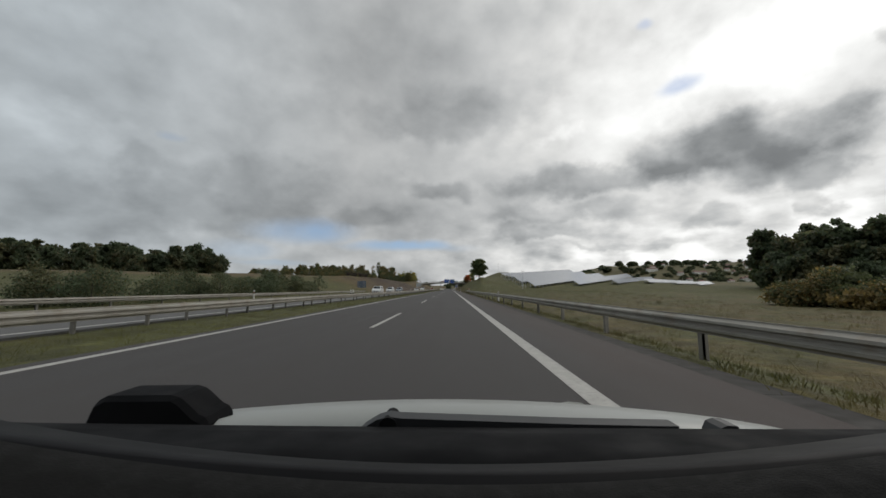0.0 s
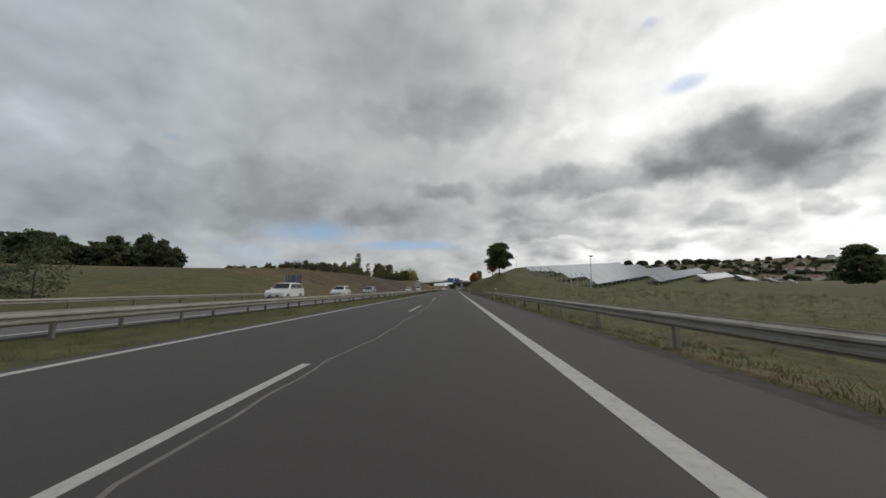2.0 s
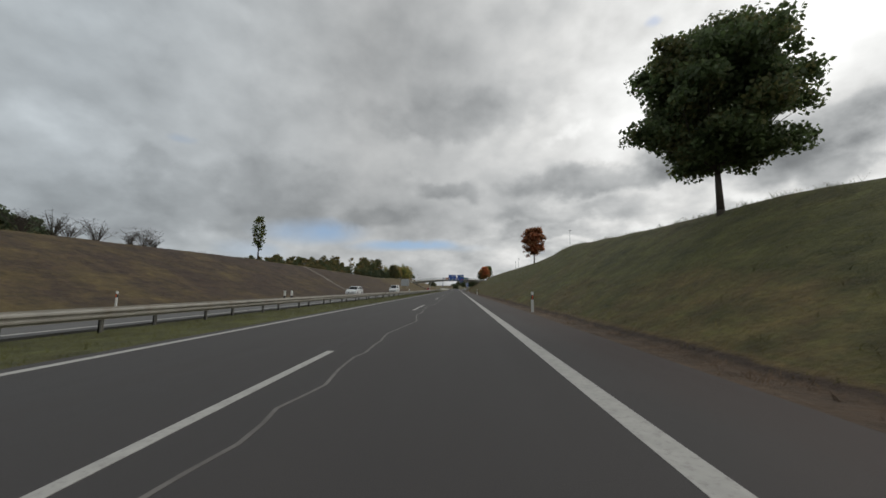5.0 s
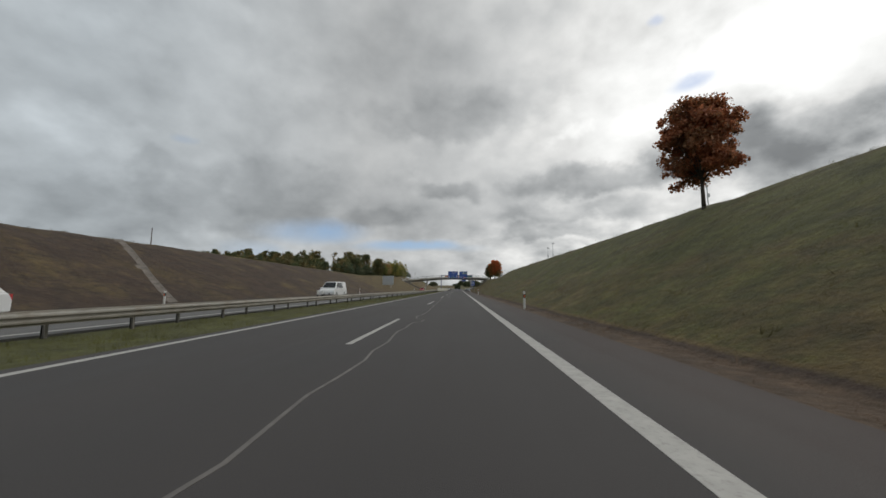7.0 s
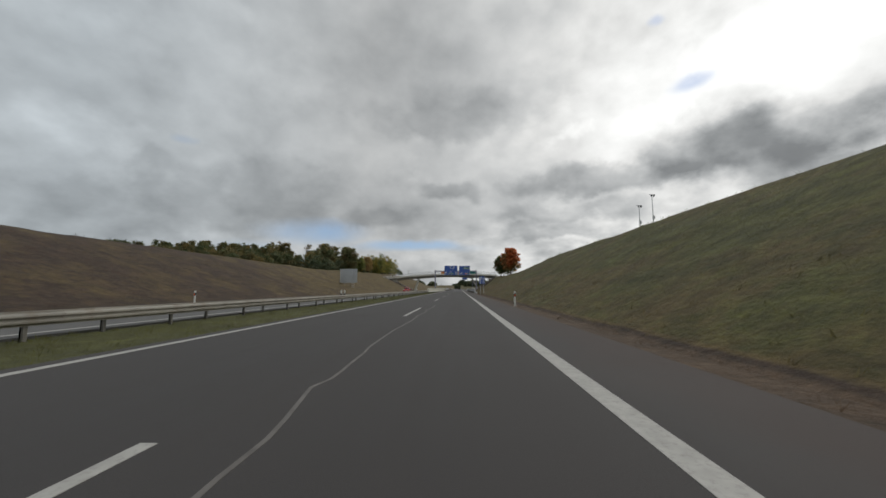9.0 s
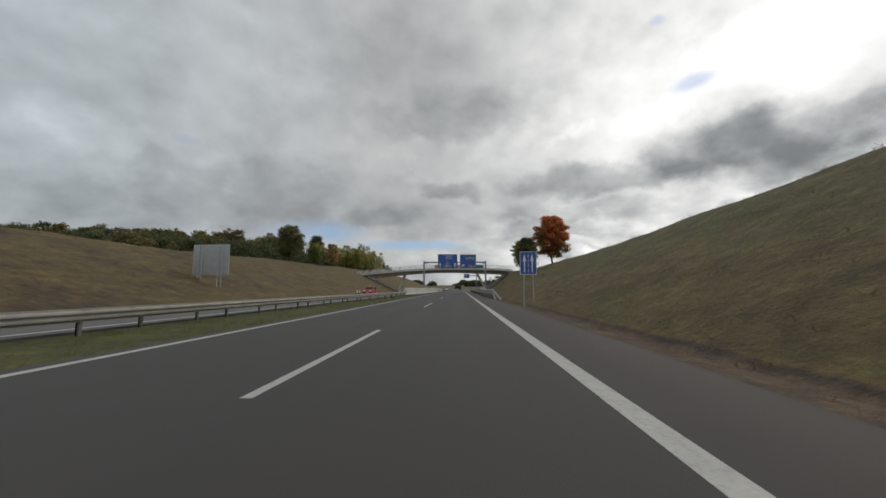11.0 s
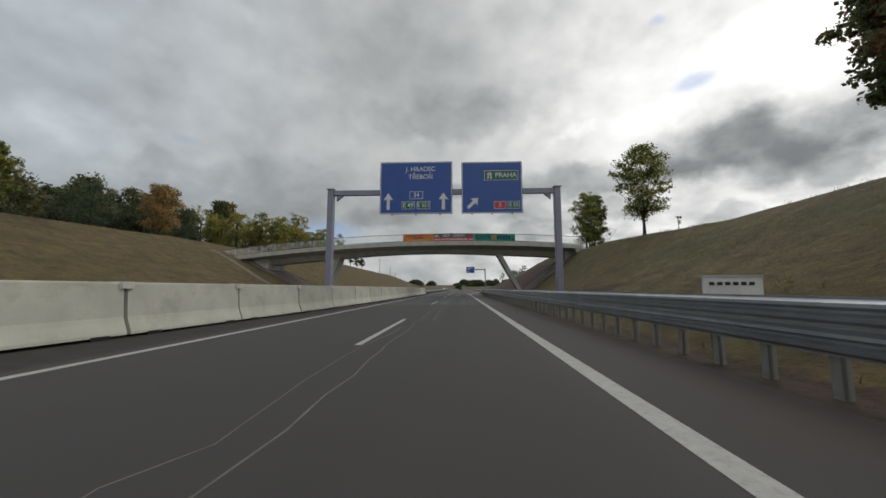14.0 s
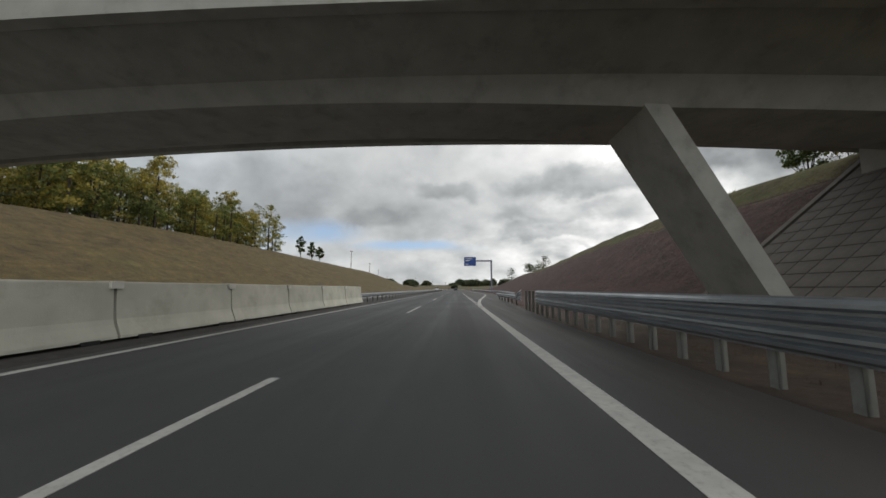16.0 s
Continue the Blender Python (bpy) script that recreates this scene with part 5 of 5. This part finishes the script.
def railing(y, joined):
    top = [(x, y, deck_z(x) + 1.1) for x in XS]
    Geo().sweep([(-0.03, -0.03), (0.03, -0.03), (0.03, 0.03), (-0.03, 0.03)], top).ob("handrail", M_RAILING, bridge, "dark steel handrail")
    Geo().sweep([(-0.02, -0.02), (0.02, -0.02), (0.02, 0.02), (-0.02, 0.02)], [(x, yy, z - 0.98) for x, yy, z in top]).ob("lower_rail", M_RAILING, bridge)
    post = None
    for i in range(30):
        x = -41.9 + 2.0 * i
        if post is None:
            post = Geo().box(-0.02, 0.02, -0.03, 0.03, 0, 1.1).ob("post", M_BALUSTER, bridge)
            post.location = (x, y, deck_z(x))
        else:
            share("post", post, (x, y, deck_z(x)), bridge)
    Geo().tube((17.4, y, deck_z(17.4) + 1.1), (17.75, y, deck_z(17.4) + 0.7), 0.03, 0.03, 6).tube((17.75, y, deck_z(17.4) + 0.7), (17.75, y, deck_z(17.4) - 0.5), 0.03, 0.03, 6).ob("end_post", M_BALUSTER, bridge)
    bars = [-41.7 + 0.16 * i for i in range(369)]
    if not joined:
        bars = [x for x in bars if not -8.6 < x < 7.75]
    if joined:
        g = Geo()
        for x in bars:
            g.box(x - 0.012, x + 0.012, y - 0.012, y + 0.012, deck_z(x) + 0.1, deck_z(x) + 1.08)
        g.ob("balusters", M_BALUSTER, bridge)["kind"] = "stuff"
    else:
        bar = None
        for x in bars:
            if bar is None:
                bar = Geo().box(-0.014, 0.014, -0.014, 0.014, 0.1, 1.08).ob("baluster", M_BALUSTER, bridge)
                bar.location = (x, y, deck_z(x))
            else:
                share("baluster", bar, (x, y, deck_z(x)), bridge)


railing(0.2, False)
railing(7.8, True)


def banner(x0, x1, mat, label, marks):
    b = empty("banner", (0, BY0 + 0.13, 0))
    tagged(b, label, "banner", "advertising banners on the bridge railing")
    g = Geo()
    n = 8
    for i in range(n + 1):
        x = x0 + (x1 - x0) * i / n
        for yy in (0.0, 0.012):
            g.v += [Vector((x, yy, deck_z(x) + 0.02)), Vector((x, yy, deck_z(x) + 1.1))]
    for i in range(n):
        k = 4 * i
        g.f += [[k, k + 4, k + 5, k + 1], [k + 2, k + 3, k + 7, k + 6], [k + 1, k + 5, k + 7, k + 3], [k, k + 2, k + 6, k + 4]]
    g.f += [[0, 1, 3, 2], [4 * n, 4 * n + 2, 4 * n + 3, 4 * n + 1]]
    g.ob("sheet", mat, b)
    for i, (u0, u1, v0, v1, m) in enumerate(marks):
        proud = -0.006 if i == 0 else -0.011
        a, c = x0 + (x1 - x0) * u0, x0 + (x1 - x0) * u1
        z = deck_z((a + c) / 2) + 0.02
        Geo().box(a, c, proud, 0.0, z + v0, z + v1).ob("mark", m, b)
    return b


word = lambda u0, u1, n, v0, v1, m, k=0.7: [(u0 + (u1 - u0) * i / n, u0 + (u1 - u0) * (i + k) / n, v0, v1, m) for i in range(n)]
M_BANGREY = simple("banner_grey_green", (0.075, 0.095, 0.075), 0.7, vary=0.2)
M_CREAM = simple("banner_cream", (0.50, 0.40, 0.22), 0.7, vary=0.2)
banner(-8.6, -4.15, M_ORANGE, "faded orange advertising banner tied to the railing", word(0.12, 0.88, 9, 0.74, 0.92, M_BANRED, 0.75) + word(0.32, 0.68, 5, 0.42, 0.62, M_BANDARK, 0.72) + word(0.16, 0.86, 14, 0.12, 0.22, M_CREAM, 0.7))
b2 = banner(-4.12, 1.75, M_BANRED, "red and grey-green advertising banner with white lettering", [(0.0, 1.0, 0.52, 1.08, M_BANGREY), (0.02, 0.14, 0.58, 0.72, M_CREAM), (0.04, 0.12, 0.72, 0.90, M_CREAM), (0.86, 0.97, 0.52, 0.72, M_BANRED), (0.89, 0.94, 0.72, 1.0, M_BANRED)] + word(0.03, 0.17, 3, 0.15, 0.33, M_WHITE, 0.75) + word(0.20, 0.86, 14, 0.15, 0.36, M_WHITE, 0.58) + word(0.89, 0.985, 2, 0.15, 0.33, M_WHITE, 0.7))
text("lettering", "LIŠOV - NÁMĚSTÍ", 0.50, M_WHITE, b2, (-1.12, -0.016, deck_z(-1.12) + 0.81), 0.88)
b3 = banner(1.78, 7.75, M_TEAL, "teal advertising banner with dark blue lettering", [(0.435, 0.545, 0.26, 0.84, M_ORANGE), (0.462, 0.518, 0.42, 0.68, M_TEAL)] + word(0.565, 0.90, 5, 0.26, 0.82, M_NAVY, 0.68) + word(0.92, 0.99, 2, 0.20, 0.42, M_NAVY, 0.6))
text("lettering", "ELEKTR", 0.78, M_NAVY, b3, (3.10, -0.016, deck_z(3.1) + 0.56), 0.80)


# ---- vehicles ----
def wheel(parent, x, y, r=0.32, w=0.2):
    wh = empty("wheel", (x, y, r))
    wh.parent = parent
    Geo().tube((-w / 2, 0, 0), (w / 2, 0, 0), r, r, 18).ob("tyre", M_TYRE, wh)
    Geo().tube((-w / 2 - 0.01, 0, 0), (w / 2 + 0.01, 0, 0), r * 0.62, r * 0.62, 14).ob("rim", M_RIM, wh)


def car(name, x, y, paint, length, width, height, side, roof, label, turn=0.0):
    """side: (y, z) outline of the lower body; roof: outline of the glasshouse; the nose is at -y."""
    c = empty(name, (x, y, 0), turn)
    tagged(c, label, name.replace("_", " "))
    w = width / 2

    def shell(pts, w0, w1, part, mat):
        g = Geo()
        k = len(pts)
        zmin, zmax = min(p[1] for p in pts), max(p[1] for p in pts)
        for s in (-1, 1):
            for u, v in pts:
                q = (v - zmin) / max(zmax - zmin, 0.01)
                g.v.append(Vector((s * (w0 + (w1 - w0) * q), u, v)))
        g.f += [[i for i in range(k)], [k + i for i in range(k)][::-1]]
        for i in range(k):
            j = (i + 1) % k
            g.f.append([j, i, k + i, k + j])
        ob = g.ob(part, mat, c)
        bv = ob.modifiers.new("round", "BEVEL")
        bv.width, bv.segments, bv.limit_method, bv.angle_limit = 0.05, 2, "ANGLE", radians(20)
        return ob

    shell(side, w, w * 0.97, "body", paint)
    shell(roof, w * 0.93, w * 0.76, "cabin", paint)
    z1 = max(v for u, v in roof)
    low = min(v for u, v in roof)
    half = lambda v: w * (0.93 + (0.76 - 0.93) * (v - low) / (z1 - low))

    def pane(name, corners):
        """A dark pane of four or more corners, 12 mm thick."""
        p = [Vector(q) for q in corners]
        nrm = (p[1] - p[0]).cross(p[2] - p[0]).normalized() * 0.006
        k = len(p)
        g = Geo()
        g.v += [q + nrm for q in p] + [q - nrm for q in p]
        g.f += [[i for i in range(k)], [k + i for i in range(k)][::-1]] + [[(i + 1) % k, i, k + i, k + (i + 1) % k] for i in range(k)]
        return g.ob(name, M_GLASS, c)

    for name, (ua, va), (ub, vb), out in (("windscreen", roof[0], roof[1], -0.012), ("rear_window", roof[-1], roof[-2], 0.012)):
        lerp = lambda k: (ua + (ub - ua) * k + out, va + (vb - va) * k + 0.008)
        (y0, v0), (y1, v1) = lerp(0.12), lerp(0.95)
        h0, h1 = half(v0) * 0.90, half(v1) * 0.88
        pane(name, [(-h0, y0, v0), (h0, y0, v0), (h1, y1, v1), (-h1, y1, v1)])
    v0, v1 = low + 0.07, z1 - 0.13
    edge = lambda p, q, v: p[0] + (q[0] - p[0]) * min((v - p[1]) / max(q[1] - p[1], 0.01), 1.0)
    f0, f1 = edge(roof[0], roof[1], v0) + 0.22, edge(roof[0], roof[1], v1) + 0.17
    r0, r1 = edge(roof[-1], roof[-2], v0) - 0.20, edge(roof[-1], roof[-2], v1) - 0.17
    um = (f1 + r1) / 2 - 0.1
    for sg in (-1, 1):
        for a0, a1, b0, b1 in ((f0, f1, um - 0.04, um - 0.04), (um + 0.04, um + 0.04, r0, r1)):
            x0, x1 = sg * (half(v0) + 0.012), sg * (half(v1) + 0.012)
            pane("side_window", [(x0, a0, v0), (x0, b0, v0), (x1, b1, v1), (x1, a1, v1)])
    for s in (-1, 1):
        fr = [u for u, v in roof if v < low + 0.02]
        nose = min(u for u, v in side)
        Geo().box(s * w * 0.62 - 0.17, s * w * 0.62 + 0.17, nose - 0.015, nose + 0.3, 0.62, 0.76, cut=0.05).ob("headlight", M_LAMP, c)
        Geo().box(s * (w + 0.1) - 0.08, s * (w + 0.1) + 0.08, min(fr) + 0.35, min(fr) + 0.47, low, low + 0.14).ob("mirror", paint, c)
        tail = max(u for u, v in side)
        Geo().box(s * w * 0.8 - 0.12, s * w * 0.8 + 0.12, tail - 0.05, tail + 0.012, 0.7, 0.92).ob("tail_light", M_SIGNRED, c)
        for wy in (-length * 0.31, length * 0.29):
            wheel(c, s * (w - 0.1), wy)
    nose = min(u for u, v in side)
    Geo().box(-0.45, 0.45, nose - 0.02, nose + 0.1, 0.38, 0.52).ob("grille", M_BLACK, c)
    Geo().box(-0.26, 0.26, nose - 0.03, nose - 0.005, 0.40, 0.50).ob("number_plate", M_WHITE, c)
    return c


def hatch(x, y, paint, label, turn=0.0, wagon=False):
    e = 0.25 if wagon else 0.0
    return car("car", x, y, paint, 4.1 + e, 1.74, 1.48,
               [(-2.0, 0.28), (-2.06, 0.55), (-1.95, 0.76), (-1.0, 0.92), (1.9 + e, 0.96), (2.03 + e, 0.7), (2.0 + e, 0.3), (0, 0.22)],
               [(-1.05, 0.9), (-0.3, 1.42), (0.2, 1.48), (1.45 + e, 1.42), (1.92 + e, 0.94)], label, turn)


def suv(x, y, paint, label):
    return car("car", x, y, paint, 4.5, 1.84, 1.68,
               [(-2.2, 0.34), (-2.27, 0.7), (-2.1, 0.92), (-1.05, 1.06), (2.1, 1.1), (2.25, 0.8), (2.2, 0.36), (0, 0.3)],
               [(-1.1, 1.04), (-0.45, 1.6), (0.1, 1.67), (1.75, 1.62), (2.13, 1.08)], label)


def van(x, y, paint, label):
    return car("van", x, y, paint, 4.9, 1.95, 2.0,
               [(-2.4, 0.32), (-2.47, 0.72), (-2.3, 0.98), (-1.75, 1.12), (2.4, 1.15), (2.45, 0.5), (2.4, 0.34), (0, 0.28)],
               [(-1.85, 1.1), (-0.95, 1.92), (-0.6, 1.98), (2.3, 1.98), (2.42, 1.12)], label)


suv(-16.4, 81.5, M_CARWHITE, "white off-road car in the oncoming lane")
hatch(-16.4, 98.5, M_CARWHITE, "white hatchback in the oncoming lane")
hatch(-16.4, 116.0, M_CARSILVER, "silver estate car in the oncoming lane", wagon=True)
hatch(-16.4, 175.0, M_CARWHITE, "small white car in the oncoming lane beside the bank")
v = van(-16.4, 211.5, M_CARWHITE, "white delivery van in the oncoming lane")
for s in (-1, 1):
    Geo().prism([(s * 0.88, 1.14), (s * 0.935, 1.14), (s * 0.80, 1.90), (s * 0.74, 1.90)], 0.95, 2.3).ob("side_panel", M_CARWHITE, v)
hatch(-16.4, 323.7, M_CARRED, "red hatchback in the oncoming lane with lights on")
hatch(-0.4, 560, M_CARDARK, "dark car far ahead in the same lane", turn=radians(180))
van(-12.9, 610, M_CARWHITE, "white van far off in the oncoming lane")


# ---- poles in the distance ----
def pole(x, y, h, label="thin grey pole on the skyline"):
    p = empty("utility_pole", (x, y, ground_z(x, y)))
    tagged(p, label, "pole", "poles on the skyline")
    Geo().tube((0, 0, -0.5), (0, 0, h), 0.14, 0.09, 7).ob("shaft", M_WOOD, p)
    Geo().box(-0.7, 0.7, -0.06, 0.06, h - 0.5, h - 0.36).ob("crossarm", M_WOOD, p)
    return p


for x, y, h in ((-44, 520, 8), (-46, 560, 7), (-50, 600, 8), (-60, 680, 8), (-40, 720, 9), (-70, 760, 9), (26, 480, 5), (-30, 820, 10), (-15, 860, 10), (20, 900, 10)):
    pole(x, y, h)
stake = Geo().tube((0, 0, -0.4), (0, 0, 2.3), 0.06, 0.05, 7).ob("wooden_stake", M_WOOD)
stake.location = (-38.6, 208, ground_z(-38.6, 208))
tagged(stake, "thin wooden stake on top of the bank", "stake")
pyl = empty("pylon", (-185, 640, ground_z(-185, 640)))
tagged(pyl, "grey lattice power pylon behind the woods", "pylon")
for a, b in (((-2, -2), (-2, 2)), ((2, -2), (2, 2)), ((-2, 2), (2, 2)), ((-2, -2), (2, -2))):
    Geo().tube((a[0], a[1], -1), (a[0] * 0.2, a[1] * 0.2, 34), 0.25, 0.15, 5).ob("leg", M_SIGNBACK, pyl)
for z, w in ((33, 5), (28, 7)):
    Geo().box(-w, w, -0.2, 0.2, z - 0.2, z + 0.2).ob("crossarm", M_SIGNBACK, pyl)


# ---- the car that carries the camera, where it stands at the start; open above the dashboard ----
def surface(name, mat, parent, xs, rows, label=""):
    """A sheet: rows are functions of x giving (y, z)."""
    g = Geo()
    for row in rows:
        g.v += [Vector((x, *row(x))) for x in xs]
    k = len(xs)
    for j in range(len(rows) - 1):
        for i in range(k - 1):
            g.f.append([j * k + i, j * k + i + 1, (j + 1) * k + i + 1, (j + 1) * k + i])
    ob = g.ob(name, mat, parent, label, smooth=True)
    th = ob.modifiers.new("thickness", "SOLIDIFY")
    th.thickness, th.offset = 0.006, -1
    return ob


def own_car():
    c = empty("car", (0.04, 0, 0))
    tagged(c, "white car with cowl painted black as a windscreen reflection, wiper and dark dashboard", "car")
    m_dash = simple("dashboard_plastic", (0.010, 0.010, 0.0095), 0.95, vary=0.12, scale=30, rough_bump=0.15, bscale=500)
    # bonnet paint, one even tone darker than the other white panels
    m_hood = simple("bonnet_grey_white_paint", (0.29, 0.30, 0.285), 0.35, vary=0.04)
    m_frit = simple("black_glass_edge", (0.006, 0.006, 0.007), 0.6, vary=0.1)
    m_cowl = simple("cowl_and_reflection_black", (0.004, 0.0042, 0.005), 0.85, vary=0.2, scale=6)
    for m in (m_dash, m_frit, m_cowl):
        m.node_tree.nodes["Principled BSDF"].inputs["Specular IOR Level"].default_value = 0.15
    wide_x = [-0.78 + 0.06 * i for i in range(27)]
    fall = lambda x: 0.02 * (x / 0.7) ** 2 + 0.03 * (x / 0.75) ** 6
    hood = [lambda x, d=d, z=z: (d - 0.10 * (x / 0.75) ** 2, z - fall(x)) for d, z in
            ((0.60, 0.868), (0.66, 0.886), (0.80, 0.862), (0.95, 0.820), (1.05, 0.787), (1.25, 0.70), (1.5, 0.59), (1.62, 0.50))]
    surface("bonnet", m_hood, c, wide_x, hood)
    for x0, x1 in ((0.16, 0.34),):
        Geo().sweep([(-0.010, -0.01), (0.010, -0.01), (0.003, 0.002), (-0.003, 0.002)], [(x0, 0.72, 0.872), (x0 + (x1 - x0) * 0.6, 0.85, 0.843), (x1, 0.98, 0.802)]).ob("bonnet_crease", m_hood, c)
    # cowl sheet; the dark reflection low in the windscreen is put into its black
    cowl = [lambda x, d=d, z=z: (d - 0.10 * (x / 0.75) ** 2, z + 0.07 * x * x) for d, z in ((0.41, 0.905), (0.48, 0.898), (0.55, 0.890), (0.595, 0.882), (0.615, 0.85))]
    surface("cowl", m_cowl, c, wide_x, cowl)
    frit = [lambda x, d=d, z=z: (d - 0.22 * x * x, z + 0.28 * x * x) for d, z in ((0.315, 0.91), (0.335, 0.937), (0.375, 0.922), (0.425, 0.905))]
    surface("windscreen_edge", m_frit, c, [-0.75 + 0.05 * i for i in range(31)], frit)
    dash_rows = [lambda x, d=d, z=z: (d - 0.30 * x * x, z + 0.40 * x * x) for d, z in ((0.308, 0.90), (0.308, 0.934), (0.297, 0.942), (0.27, 0.942), (0.22, 0.930), (0.1, 0.90), (-0.1, 0.88), (-0.25, 0.86))]
    surface("dashboard", m_dash, c, [-0.75 + 0.05 * i for i in range(31)], dash_rows)
    hump = Geo().prism([(-0.61, 0.86), (-0.59, 0.912), (-0.57, 0.923), (-0.455, 0.925), (-0.44, 0.916), (-0.415, 0.895), (-0.395, 0.886), (-0.395, 0.85)], 0.60, 0.68)
    h = hump.ob("wiper_housing", m_cowl, c)
    h.modifiers.new("round", "BEVEL").width = 0.008
    blade = Geo().prism([(-0.15, 0.872), (-0.12, 0.890), (-0.10, 0.8955), (-0.08, 0.893), (0.2, 0.886), (0.36, 0.884), (0.36, 0.87), (0.1, 0.86)], 0.60, 0.63)
    blade.ob("wiper_blade", M_BLACK, c)
    Geo().tube((-0.10, 0.595, 0.882), (-0.10, 0.65, 0.882), 0.014, 0.012, 12).ob("wiper_pivot", m_cowl, c)
    Geo().prism([(0.405, 0.87), (0.414, 0.887), (0.425, 0.891), (0.440, 0.890), (0.452, 0.87)], 0.585, 0.62).ob("washer_nozzle", M_BLACK, c)
    # roof and cabin sides stay out of view, added to keep skylight off the dashboard
    roof = [lambda x, d=d, z=z: (d, z - 0.08 * (x / 0.7) ** 2) for d, z in ((0.02, 1.36), (-0.3, 1.40), (-0.9, 1.40), (-1.5, 1.32), (-1.9, 0.9))]
    surface("roof", M_CARWHITE, c, [-0.7 + 0.1 * i for i in range(15)], roof)
    for sgn in (-1, 1):
        Geo().prism([(0.02, 1.30), (-1.5, 1.25), (-1.9, 0.85), (-1.9, 0.7), (-0.1, 0.7)], sgn * 0.74 - 0.02, sgn * 0.74 + 0.02, "x").ob("shading_cabin_side", M_CARWHITE, c)
    for sgn in (-1, 1):
        Geo().prism([(0.25, 0.3), (0.25, 0.78), (0.62, 0.76), (1.05, 0.66), (1.5, 0.5), (1.6, 0.3), (1.38, 0.3), (1.30, 0.52), (1.08, 0.64), (0.86, 0.52), (0.78, 0.3)], sgn * 0.80 - 0.03, sgn * 0.80 + 0.03, "x").ob("wing", M_CARWHITE, c)
        Geo().box(sgn * 0.58 - 0.13, sgn * 0.58 + 0.13, 1.45, 1.66, 0.42, 0.52, cut=0.05).ob("headlight", M_LAMP, c)
        wheel(c, sgn * 0.68, 1.08, 0.30, 0.18)
        wheel(c, sgn * 0.68, -1.3, 0.30, 0.18)
        Geo().box(sgn * 0.80 - 0.04, sgn * 0.80 + 0.04, -1.0, 0.25, 0.22, 0.72, cut=0.02).ob("door", M_CARWHITE, c)
    Geo().box(-0.82, 0.82, 1.52, 1.72, 0.2, 0.44, cut=0.06).ob("bumper", M_CARWHITE, c)
    Geo().box(-0.72, 0.72, -1.7, 1.5, 0.2, 0.3).ob("floor_pan", M_BLACK, c)
    return c


own_car()
